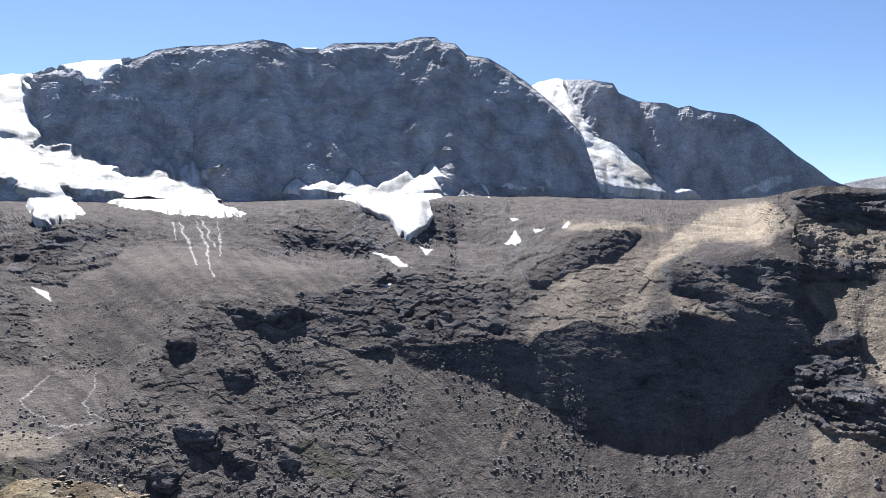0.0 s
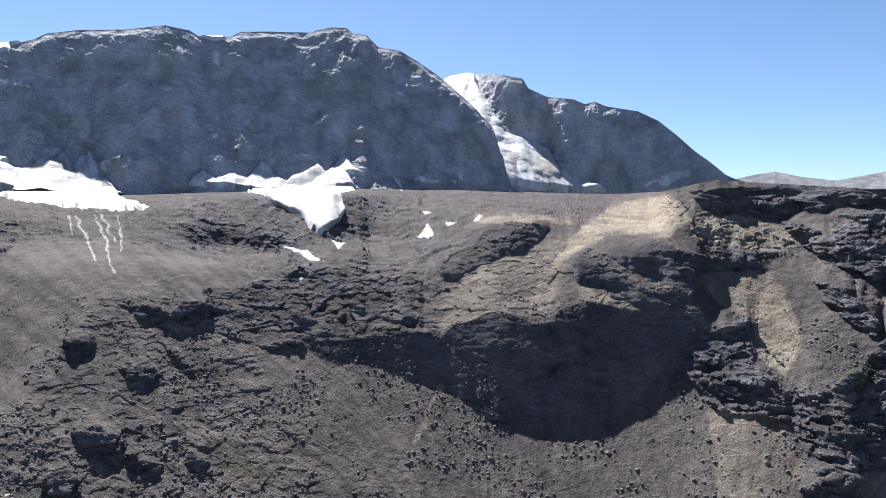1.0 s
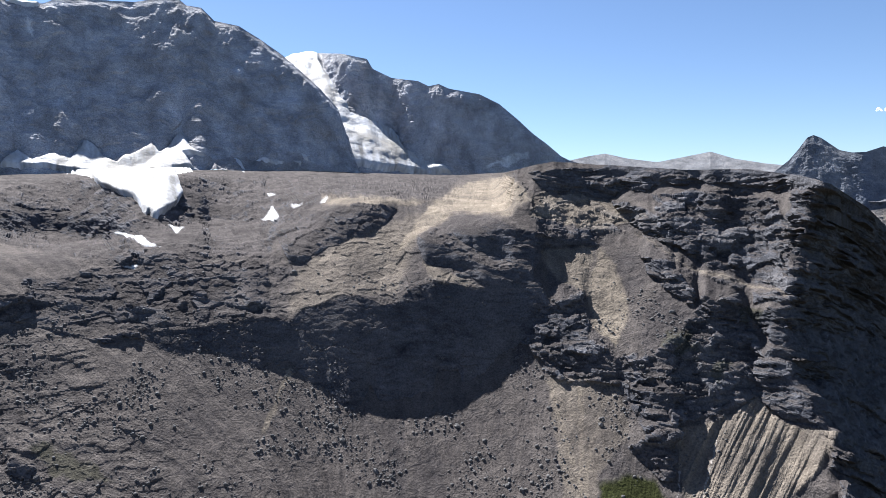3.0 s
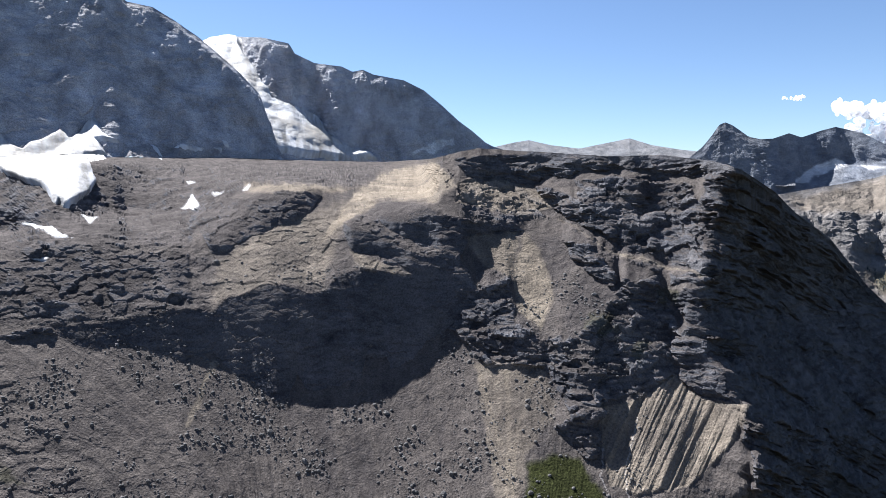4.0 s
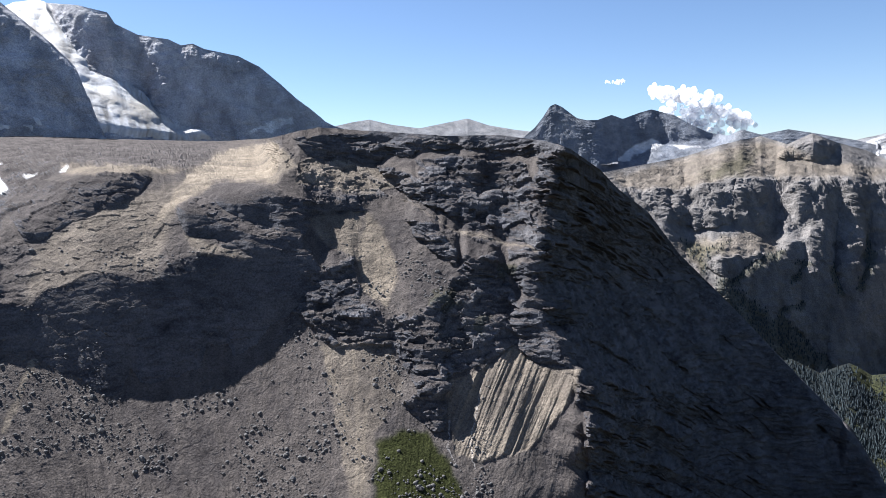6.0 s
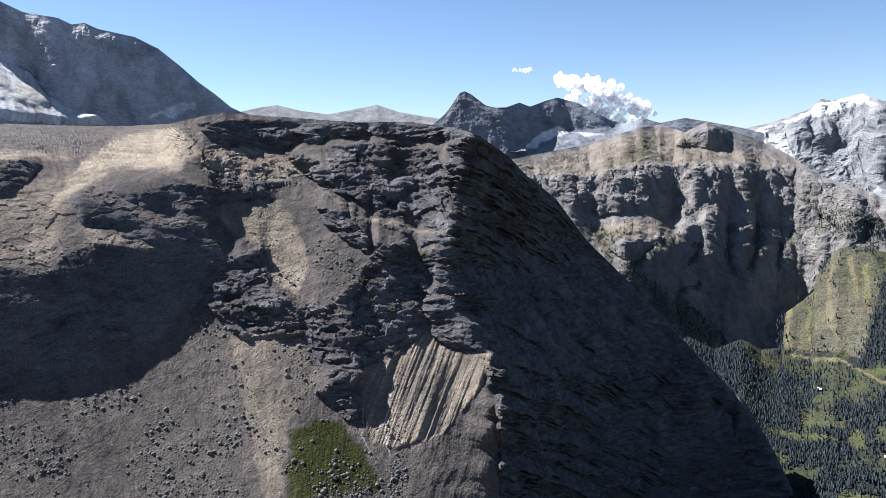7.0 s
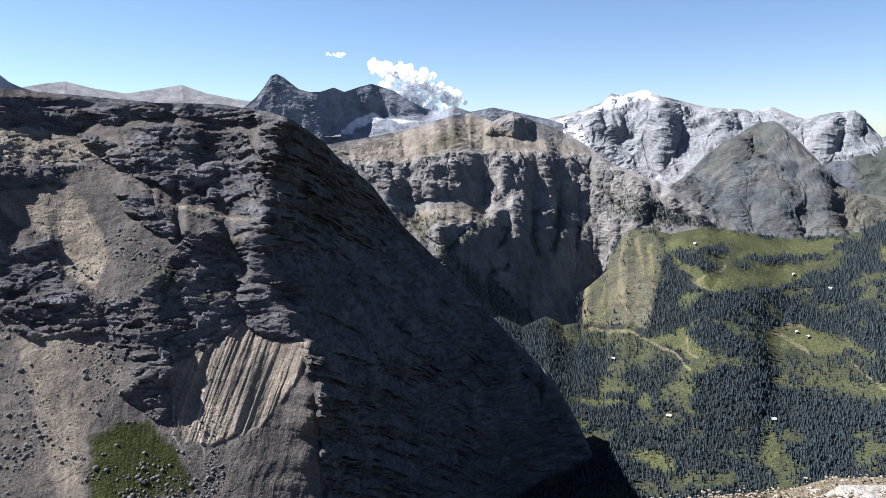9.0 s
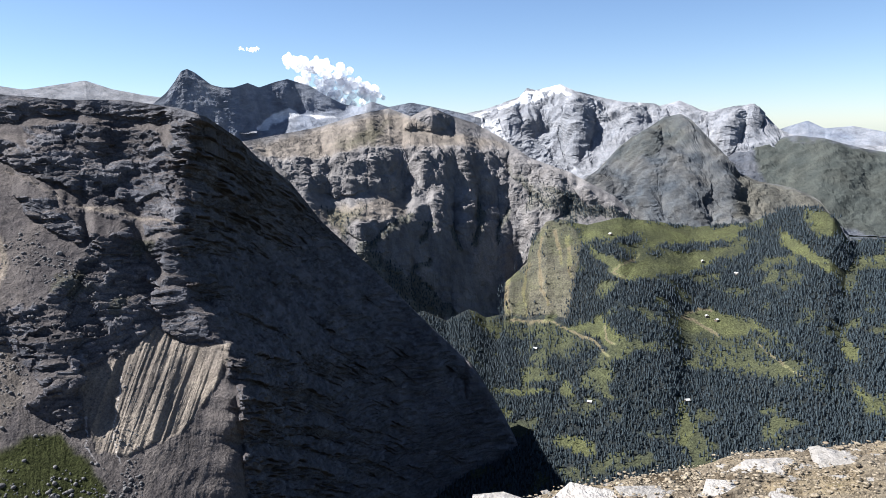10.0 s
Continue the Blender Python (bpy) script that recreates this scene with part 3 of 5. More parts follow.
# ochre earth
bench.cover("ochre", 0.35, [(7.09, -4.77), (10.80, -2.44), (14.15, -1.28), (17.58, -0.08), (16.63, -2.65), (15.69, -4.78), (14.75, -6.89), (12.25, -6.33), (10.59, -6.66), (6.52, -8.05)], soft=0.3)
bench.cover("ochre", 0.8, [(17.60, 0.35), (20.23, 1.80), (23.95, 2.59), (25.43, 0.59), (23.64, -0.68), (20.16, -0.37), (17.53, -1.38), (14.89, -3.67), (15.80, -1.97)], [(30.62, -3.05), (31.92, -4.40), (32.95, -8.36), (31.80, -10.53), (30.05, -9.20), (29.66, -6.55)], soft=0.2)
bench.cover("ochre", 0.6, [(25.98, -3.38), (30.18, -3.04), (29.66, -6.55), (27.47, -5.62)], [(25.44, 1.03), (29.39, 0.84), (34.60, -0.73), (30.64, -1.95), (25.39, -0.72)], [(33.27, -2.01), (36.71, -4.47), (44.85, -6.63), (37.99, -5.22)], [(9.44, 1.06), (13.67, 0.91), (17.76, 0.60), (15.74, 0.27), (9.44, 0.45)], [(17.18, -4.28), (21.78, -6.28), (17.79, -5.77)], soft=0.15)
bench.cover("ochre", 0.4, [(26.55, -13.21), (31.93, -13.01), (33.17, -16.49), (30.55, -20.18), (29.91, -24.99), (28.32, -24.91), (27.27, -17.52)], [(-33.14, -12.48), (-29.25, -13.35), (-26.84, -14.39), (-29.27, -14.81), (-33.15, -14.24)], soft=0.2)
for streak in ([(29.21, -13.56), (29.23, -19.29), (28.80, -24.23)], [(31.21, -14.29), (29.68, -19.31), (29.35, -24.25)], [(26.96, -14.10), (28.55, -19.26)], [(6.58, -12.17), (4.47, -16.46)]):
    bench.stripe("ochre", 0.6, streak, 0.25)
# turf
bench.cover("grass", 0.95, [(30.69, -20.69), (32.96, -19.87), (34.74, -20.25), (36.49, -22.60), (37.78, -25.27), (30.13, -25.45)], soft=0.3)
bench.cover("grass", 0.4, [(-33.15, -13.89), (-30.27, -14.67), (-28.94, -16.30), (-31.27, -16.65), (-33.18, -16.32)], [(-11.54, -15.33), (-8.97, -16.26), (-5.93, -18.79), (-9.84, -17.83)], [(35.78, -9.25), (37.52, -9.25), (37.07, -10.98), (35.33, -10.55)], [(40.52, -7.52), (42.19, -7.50), (42.19, -8.57), (40.72, -8.37)], [(36.48, -10.07), (37.81, -10.31), (37.35, -10.96)], [(38.35, -11.82), (40.07, -11.36), (39.20, -13.50)], soft=0.2, ragged=0.9)
# snow patches and streams
bench.cover("snow", 1.0, [(4.80, -0.64), (5.32, -0.16), (5.76, 0.37), (5.98, -0.16), (6.20, -0.42), (5.63, -0.73)], [(7.07, 0.28), (7.93, 0.63), (7.50, 0.28)], [(9.23, 0.62), (9.87, 0.93), (9.65, 0.58)], [(-1.85, -0.96), (-0.84, -1.18), (-1.28, -1.48)], [(2.82, 3.57), (3.43, 3.44), (3.61, 3.00)], [(5.32, 1.33), (5.89, 1.24), (5.45, 1.16)], [(-29.33, -3.45), (-28.32, -3.95), (-28.15, -4.53), (-28.83, -4.00)], [(-5.02, -3.81), (-3.92, -3.72), (-4.14, -3.94)], [(-5.46, -1.39), (-4.14, -1.61), (-2.38, -2.50), (-3.70, -2.27)], soft=0.05, ragged=0.25)
for stream in ([(-28.20, -9.53), (-29.39, -10.36), (-30.07, -11.11), (-29.07, -12.08), (-28.23, -12.92), (-26.83, -13.15), (-25.58, -13.10)], [(-25.30, -9.58), (-25.56, -10.72), (-26.29, -11.62), (-25.76, -12.43), (-24.67, -12.81)], [(-28.40, -13.68), (-27.19, -13.45)], [(39.17, -16.84), (38.28, -20.14), (38.47, -22.92)], [(36.53, -19.39), (36.28, -21.42), (36.93, -22.59)]):
    bench.stripe("snow", 0.15, stream, 0.045, 0.5)
    bench.stripe("tone", 0.75, stream, 0.08, 0.5)
for melt in ([(-19.73, 0.97), (-19.07, -0.49), (-18.69, -2.16)], [(-18.67, 0.97), (-17.88, -0.91), (-17.50, -3.01)], [(-17.27, 0.77), (-16.96, -0.49), (-16.88, -1.55)], [(-20.24, 0.97), (-19.97, -0.28)], [(-18.27, 0.98), (-17.36, -0.91)]):
    bench.stripe("snow", 0.3, melt, 0.07, 0.6)

row, bear = bench.E, bench.B
shape = bear.shape
rocky = bench.fields["rough"]
loose = (1 - smooth(0.3, 0.7, rocky)) * (bench.fields["slope"] < 50)
# the plateau runs back to the foot of the rock wall
# the edge at which the prow turns away is uneven
brow = 47.8 - np.interp(row, [-30, -16, -13, -9, -4, 2], [47.8, 47.4, 46.0, 44.7, 45.2, 46.2]) + (1.0 * bench.wx + 1.2 * fbm(np.stack([bear * 0.3, row, 0 * row], -1).reshape(-1, 3) + 29, 4.0, 3).reshape(shape)) * smooth(42, 46, bear)
flat_part = (1 - smooth(18, 27, bench.fields["slope"])) * smooth(-3.5, -1.0, row) + 0.02 * smooth(-0.5, 2.0, row)
p = bench.raised([(-38, 640), (10, 660), (32, 600), (38, 600), (42, 600), (47.8, 625), (49.8, 800), (52.5, 1000), (55, 1150), (60, 1300), (66, 1380), (77, 1400)],
                 far=([(-38, 2200), (0, 2190), (12, 2300), (19.7, 2500), (22.5, 2450), (24.2, 1150)], flat_part, 24.2), leak=2.0, smear=5.0, sway=brow)
crisp = smooth(0.0, 0.9, bench.high[None, :] - row) * 0.85 + 0.15
cliffy = smooth(55, 70, bench.fields["slope"])
p = roughen(p, (2 + 6 * rocky + 2.5 * cliffy) * crisp, 110, 6, ridged=0.5, strata=(3.0 * rocky + 1.0 * cliffy) * crisp, strata_size=12)
f3 = p.reshape(-1, 3)
warp = f3 + 3.0 * fbm(f3 + 33, 18, 3)[:, None]
broken = (0.7 * blocks(warp, (30, 30, 13)) + 0.3 * fbm(f3 + 210, 34, 5, 0.6, True)).reshape(shape)
small = (0.8 * blocks(warp, (10, 10, 5), seed=5) + 0.4 * fbm(f3 + 810, 9, 3, 0.6, True)).reshape(shape)
p = p + normals(p) * ((0.2 + 2.6 * rocky * crisp) * broken + (0.22 + 1.1 * rocky * crisp) * small)[..., None]
# gullies and runs of stone down the fall line
lean = 1.0 * (1 - smooth(3, 13, bear)) - 0.45 * smooth(30, 36, bear)
q = np.stack([bear, row, 0 * row], -1).reshape(-1, 3)
sway = fbm(q + 12, 7.0, 4, 0.5).reshape(shape)
run = np.stack([bear + lean * (row + 12) + 2.0 * sway, row * 0.12, 0 * row], -1).reshape(-1, 3)
gully = (0.6 * fbm(run + 5, 2.6, 4, 0.6, True) + 0.6 * fbm(run + 77, 0.9, 4, 0.62)).reshape(shape)
fan_run = np.stack([bear - 0.45 * (row + 14), 0.04 * row, 0 * row], -1).reshape(-1, 3)
comb = ((1 - np.abs(fbm(fan_run + 3, 1.9, 2, 0.4))) ** 3 * 0.7 + 0.3 * (1 - np.abs(fbm(fan_run + 9, 0.5, 3, 0.5))) ** 2).reshape(shape)
rib = bench.fields["rib"]
steep_scree = loose * smooth(26, 31, bench.fields["slope"])
p = p + normals(p) * (steep_scree * 1.3 * gully * (1 - rib) + rib * 7 * (comb - 0.6))[..., None]
n = normals(p)
patch = fbm(p.reshape(-1, 3) + 500, 60, 5, 0.6).reshape(shape)
scree = smooth(0.5, 0.8, n[..., 2] + 0.15 * patch - 0.25 * rocky * broken)
bench.fields["scree"] = np.maximum(scree, 0.9 * loose)
bench.fields["ochre"] = np.clip(bench.fields["ochre"] * (0.85 + 0.6 * patch) + 0.1 * smooth(0.0, 0.5, gully + 0.5 * patch) * loose, 0, 1) * (1 - 0.7 * cliffy)
streamy = bench.fields["tone"] - 0.5
# Tone follows the relief: grooves and hollows darker, ribs and raised blocks paler.
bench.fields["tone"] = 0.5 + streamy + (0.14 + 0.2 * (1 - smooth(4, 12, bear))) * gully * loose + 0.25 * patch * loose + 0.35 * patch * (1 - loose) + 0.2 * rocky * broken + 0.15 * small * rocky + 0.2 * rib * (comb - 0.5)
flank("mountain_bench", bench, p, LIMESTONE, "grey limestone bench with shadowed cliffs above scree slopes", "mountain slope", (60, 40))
SCREE, LOOSE = p, loose
BENCH_TOP = np.hypot(p[0, :, 0], p[0, :, 1])


# ---- the rock wall and the peaks behind the bench ----
def weathered(land, p, amount, size, flute, blocky, strata=1.2, strata_size=24.0, pale=0.5):
    """Ribs, gullies and stained runs for a far flank."""
    calm = smooth(0.0, 0.7, land.high[None, :] - land.E) * 0.85 + 0.15
    p = roughen(p, amount * calm, size, ridged=0.6, strata=strata * calm, strata_size=strata_size, flute=flute, blocky=amount * blocky * calm)
    f = p.reshape(-1, 3)
    land.fields["tone"] = land.fields["tone"] + pale * fbm(f * (1, 1, 0.4) + 777, 70, 6, 0.65).reshape(land.B.shape)
    return p


W0 = [(-38.41, 2780, 517), (-31.02, 2700, 495), (-28.7, 2680, 525), (-25.92, 2680, 564), (-23.57, 2680, 582), (-22.07, 2680, 608), (-21.31, 2680, 630), (-19.58, 2680, 650), (-16.4, 2680, 668), (-13.74, 2680, 696), (-12.07, 2680, 685), (-11.44, 2680, 667), (-9.31, 2680, 671), (-8.46, 2680, 693), (-6.3, 2680, 700), (-3.68, 2680, 703), (-1.71, 2680, 725), (-0.61, 2680, 725), (-0.09, 2680, 705), (0.92, 2680, 700), (1.8, 2680, 659), (3.55, 2680, 646), (5.08, 2680, 602), (6.39, 2680, 560), (7.47, 2680, 518), (9.41, 2680, 435), (10.7, 2480, 339), (11.21, 2400, 261), (11.81, 2320, 173), (12.24, 2280, 122)]
wall = Land(steps(-37, 12.3, 0.075), sights(W0), [(b, e - 0.35) for b, e in [(-38, 1.9), (-31, 2.35), (-26, 2.4), (-19, 2.45), (-12, 2.75), (0, 3.15), (8, 3.1), (13, 2.85)]], 200, 51, 1.5)
wall.crags(44, [(-13.55, 9.67), (-9.75, 10.22), (-8.04, 7.72), (-5.44, 9.05), (-2.81, 8.22), (-3.69, 6.49), (-9.77, 5.98), (-12.31, 6.78)], [(-16.43, 8.93), (-14.79, 9.20), (-13.56, 8.63), (-15.62, 8.34)], [(2.90, 9.50), (7.27, 5.59), (9.43, 5.13), (5.09, 7.34)], soft=0.5)
wall.crags(34, [(0.70, 3.89), (2.91, 3.66), (11.14, 3.38), (11.99, 3.16), (11.99, 2.51), (0.71, 2.57)], [(-15.24, 2.27), (-12.32, 3.37), (-11.48, 2.52), (-14.83, 1.42)], soft=0.2)
wall.crags(30, APRON[0], soft=0.4)
wall.crags(32, CONES[0], soft=0.2)
wall.crags(30, [(-29.21, 11.00), (-26.63, 12.31), (-22.26, 13.11), (-23.76, 11.44), (-24.68, 10.40), (-25.76, 10.23), (-26.64, 10.99), (-27.68, 11.26), (-28.70, 11.05)], soft=0.2)
wall.cover("scree", 0.8, [(0.70, 3.89), (2.91, 3.66), (11.14, 3.38), (11.99, 3.16), (11.99, 2.51), (0.71, 2.57)], [(-15.24, 2.27), (-12.32, 3.37), (-11.48, 2.52), (-14.83, 1.42)], soft=0.2)
wall.cover("snow", 0.8, [(-10.60, 12.75), (-10.26, 12.69), (-10.09, 11.46), (-10.39, 11.86)], [(-15.28, 9.72), (-14.96, 9.61), (-15.04, 9.36)], [(-14.17, 10.06), (-13.13, 10.26), (-13.55, 9.92)], [(-14.77, 14.15), (-13.11, 14.41), (-12.07, 14.23), (-13.53, 14.15)], [(-6.30, 14.53), (-5.43, 14.64), (-5.86, 14.38)], [(-3.68, 14.67), (-1.93, 14.94), (-2.81, 14.60)], [(-28.03, 10.30), (-27.35, 9.98), (-27.69, 9.76)], [(-26.65, 9.85), (-24.14, 9.40), (-23.04, 9.36), (-24.87, 9.50)], soft=0.06)
wall.furrow(9, -0.9, 2.0)
p = wall.raised([(b, along(list(zip(bench.b, BENCH_TOP)), [b])[0] - 15) for b in (-37, -25, -12, 0, 6, 10, 12.3)], smear=4.0)
p = weathered(wall, p, 24, 300, 0.7, 0.1, 2.0, pale=0.55)
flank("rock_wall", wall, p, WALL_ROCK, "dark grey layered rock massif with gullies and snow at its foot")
WALL = p

P0 = [(5.09, 3100, 519), (7.26, 3100, 630), (9.41, 3100, 650), (11.11, 3100, 649), (13, 3100, 628), (13.42, 3100, 588), (14.87, 3100, 550), (16.9, 3100, 537), (17.71, 3100, 515), (18.5, 3100, 523), (19.29, 3100, 503), (21.61, 3100, 478), (23.12, 3100, 436), (24.6, 3100, 366), (25.69, 3100, 309), (26.76, 3100, 264), (27.81, 3100, 213), (28.5, 3100, 193), (30.83, 3100, 152)]
peak = Land(steps(4.5, 31.5, 0.075), sights(P0), [(4, 2.5), (20, 2.2), (32, 2.2)], 150, 66, 1.5)
peak.crags(33, [(2.02, 15.34), (9.49, 12.30), (9.92, 10.84), (11.03, 9.13), (11.63, 7.64), (14.89, 6.08), (15.71, 4.79), (17.34, 3.50), (19.72, 2.75), (14.91, 2.27), (2.03, 2.35)], soft=0.3)
peak.cover("snow", 0.85, [(22.10, 3.28), (23.15, 3.57), (24.07, 4.27), (24.80, 4.01), (25.34, 4.38), (25.42, 3.71), (23.89, 3.23)], [(9.41, 12.02), (11.95, 11.80), (13.29, 11.33), (11.11, 11.58)], soft=0.08)
peak.furrow(9, 0.8, 1.5)
p = peak.raised([(4, 2350), (10, 2350), (17, 2600), (32, 2650)])
p = weathered(peak, p, 16, 220, 0.7, 0.1, 2.0, pale=0.55)
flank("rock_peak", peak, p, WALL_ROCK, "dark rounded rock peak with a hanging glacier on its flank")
PEAK = p

# ---- snow and ice ----


def ice(name, label, layers, thick=6.0, mat=SNOW, ragged=0.45, grey=0.0):
    """A glacier or firn field: one layer for each flank that it lies on."""
    ob = tagged(new(name), label, "glacier")
    for key, land, q, outlines in layers:
        land.fields["ice"] = 0 * land.B
        for pts in outlines:
            land.area("ice", 1.0, pts, 0.3, ragged)
        flow = np.stack([land.B + 0.25 * land.wx, 0.25 * land.E, 0 * land.B], -1).reshape(-1, 3)
        streak = fbm(flow + 8, 0.7, 6, 0.7).reshape(land.B.shape)
        mask = land.fields["ice"] - 0.5 * smooth(0.0, 0.4, streak) * (1 - smooth(0.5, 1.0, land.fields["ice"]))
        part_ = skin(key, q, mask, thick, mat, 0.5 + grey + 0.8 * streak + 0.25 * land.wy, ob)
        tagged(part_, label)
    return ob


ice("glacier", "white glacier apron with dirty streaks below the rock wall", [("upper_ice", wall, WALL, APRON), ("lower_ice", bench, SCREE, APRON)], 6, grey=0.26)
ice("snow_dome", "smooth white snow dome on the crest", [("snow", wall, WALL, [[(-29.21, 11.00), (-26.63, 12.01), (-22.26, 12.80), (-23.76, 11.44), (-24.68, 10.40), (-25.76, 10.23), (-26.64, 10.99), (-27.68, 11.26), (-28.70, 11.05)]])], 6, CLEAN_SNOW, 0.25)
ice("snow_saddle", "small bright snow saddle on the skyline", [("snow", wall, WALL, [[(-11.65, 14.01), (-9.23, 14.27), (-9.66, 13.69), (-10.60, 13.57)]])], 3, CLEAN_SNOW, 0.1)
ice("snow_cones", "white snow cones and a fanned ice tongue under the wall", [("snow", wall, WALL, CONES), ("ice_fan", bench, SCREE, CONES)], 5, SNOW, 0.3, grey=0.18)
ice("hanging_glacier", "white hanging glacier falling between two peaks", [("ice", peak, PEAK, [[(6.39, 11.23), (7.69, 11.70), (9.49, 11.89), (9.62, 10.85), (10.69, 9.14), (11.34, 7.86), (11.42, 7.22), (13.65, 6.53), (14.89, 6.08), (15.71, 4.79), (17.34, 3.50), (19.72, 2.67), (17.35, 2.45), (14.90, 2.82), (11.56, 3.16), (10.71, 3.82), (9.42, 8.12), (7.26, 9.86)]])], 14, SNOW, 0.3, grey=0.1)
for spot in ([(2.91, 3.79), (3.43, 3.53), (3.70, 3.00), (3.26, 3.27)], [(4.44, 3.61), (5.53, 3.78), (6.19, 3.43), (5.10, 3.35)], [(5.75, 3.78), (6.49, 3.60), (6.32, 3.34)], [(7.06, 3.68), (7.80, 3.50), (7.71, 3.16)], [(7.79, 4.20), (8.23, 4.06), (8.40, 3.58), (7.97, 3.76)]):
    ice("snow_patch", "small snow patch at the foot of the wall", [("snow", wall, WALL, [spot])], 2, ragged=0.1)

# ---- the valley, its woods and meadows ----
valley = Land(steps(50, 104, 0.075), [(50.99, -15.55), (57.24, -14.23), (59.45, -15.42), (62.20, -14.33), (64.00, -15.21), (65.83, -14.28), (67.18, -14.95), (68.68, -14.60), (68.88, -12.11), (70.58, -10.45), (70.89, -8.83), (72.03, -7.34), (72.99, -7.13), (75.14, -7.61), (77.68, -6.95), (83.01, -7.59), (86.88, -7.20), (89.06, -6.09), (90.84, -5.92), (92.10, -6.55), (93.06, -8.25), (95.32, -7.93), (99.47, -8.21)],
              [(50, -31), (70, -31), (85, -30), (104, -27)], 330, 13)
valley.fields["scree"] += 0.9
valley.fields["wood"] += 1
valley.crags(22, [(74.29, -7.95), (77.75, -10.93), (80.28, -11.71), (85.88, -10.63), (93.18, -10.18), (95.66, -13.01), (95.87, -15.99), (85.98, -13.08), (81.57, -13.34), (77.81, -14.35), (74.34, -14.45)], soft=0.6)
valley.crags(30, [(87.61, -6.69), (90.85, -6.00), (92.29, -6.74), (93.06, -8.25), (93.20, -10.57), (91.06, -9.93), (89.54, -8.43)], soft=0.4)
valley.crags(24, [(77.81, -14.35), (81.20, -15.03), (82.11, -17.46), (81.45, -23.60), (73.51, -24.15), (73.48, -19.60)], soft=0.5)
valley.crags(8, [(66.28, -14.94), (73.46, -14.90), (77.41, -16.48), (76.13, -17.81), (71.68, -17.09), (66.71, -16.25)], soft=0.3)
# the spur: turf and pale rock ribs
SPUR = [(68.68, -14.60), (68.88, -12.11), (70.58, -10.45), (70.89, -8.83), (72.03, -7.26), (73.42, -7.09), (74.73, -8.82), (74.10, -11.86), (73.68, -14.47)]
valley.crags(30, [(73.42, -7.17), (76.00, -7.95), (78.16, -10.49), (77.38, -14.36), (73.46, -14.69)], soft=0.5)
valley.crags(34, SPUR, soft=0.3, rough=0.9)
valley.cover("wood", 0.12, SPUR, [(68.68, -14.60), (73.46, -14.47), (73.46, -15.12), (68.98, -15.60), (66.27, -15.16)])
valley.cover("grass", 0.45, SPUR)
valley.cover("scree", 0.0, SPUR)
for pale in ([(71.68, -8.39), (71.46, -11.02), (72.13, -13.63)], [(69.01, -11.89), (68.86, -14.30)], [(70.80, -10.58), (70.12, -12.77), (70.56, -14.51)], [(72.77, -7.96), (73.22, -10.57)], [(73.64, -8.39), (73.88, -11.43)]):
    valley.stripe("ochre", 0.9, pale, 0.18)
    valley.stripe("tone", 0.95, pale, 0.18)
    valley.stripe("grass", 0.0, pale, 0.18)
# meadows
LOW_MEADOWS = ([(73.05, -23.56), (74.86, -23.48), (76.22, -24.41), (76.01, -25.03), (73.97, -24.54), (72.37, -23.99)],
           [(81.77, -20.15), (82.82, -20.26), (83.28, -21.63), (84.33, -21.92), (82.72, -23.47), (81.87, -23.36), (82.24, -21.73)],
           [(67.34, -19.91), (68.95, -20.11), (71.68, -19.98), (72.59, -20.25), (70.32, -20.60), (68.03, -20.63)],
           [(81.18, -14.40), (84.01, -13.41), (86.40, -13.87), (87.41, -14.80), (86.09, -15.72), (84.89, -15.61), (82.06, -15.90), (81.61, -14.80)],
           [(73.46, -15.33), (75.22, -14.86), (76.30, -14.06), (76.96, -15.23), (78.35, -16.02), (76.99, -16.80), (75.23, -15.80)],
           [(73.42, -7.30), (77.68, -6.86), (81.81, -7.53), (86.89, -7.32), (85.40, -8.51), (81.85, -8.83), (79.81, -9.18), (78.54, -8.35), (76.44, -8.80), (74.72, -8.39)])
HIGH_MEADOWS = ([(77.32, -11.03), (79.41, -10.03), (81.86, -9.38), (85.42, -9.01), (83.91, -10.64), (80.69, -11.27), (78.61, -11.63)],
           [(88.77, -7.66), (90.26, -8.39), (92.49, -10.23), (93.23, -10.95), (91.06, -9.93), (89.19, -8.84)],
           [(92.77, -14.86), (94.54, -15.42), (94.62, -16.54), (93.56, -16.31)],
           [(84.11, -16.29), (86.09, -15.84), (85.77, -17.57), (84.57, -17.68)],
           [(90.15, -6.22), (91.92, -6.36), (92.70, -7.88), (91.31, -7.95)],
           [(68.02, -21.17), (69.39, -21.79), (69.16, -22.42), (68.01, -21.81)])
GLADES = ([(75.16, -8.82), (78.16, -10.49), (77.33, -11.37), (75.59, -9.68)],
           [(73.48, -19.17), (74.38, -19.98), (73.72, -20.93), (73.04, -20.24)],
           [(70.78, -18.60), (72.36, -18.36), (72.13, -18.87)],
           [(77.04, -20.07), (78.36, -20.40), (76.17, -20.53)],
           [(94.00, -17.77), (96.07, -18.94), (96.15, -20.02), (94.82, -19.52)],
           [(86.40, -13.87), (89.89, -15.17), (88.41, -15.71)])
for green in (LOW_MEADOWS, HIGH_MEADOWS, GLADES):
    valley.cover("grass", 0.95, *green, soft=0.15, ragged=0.7)
    valley.cover("wood", 0.0, *green, soft=0.15, ragged=0.7)
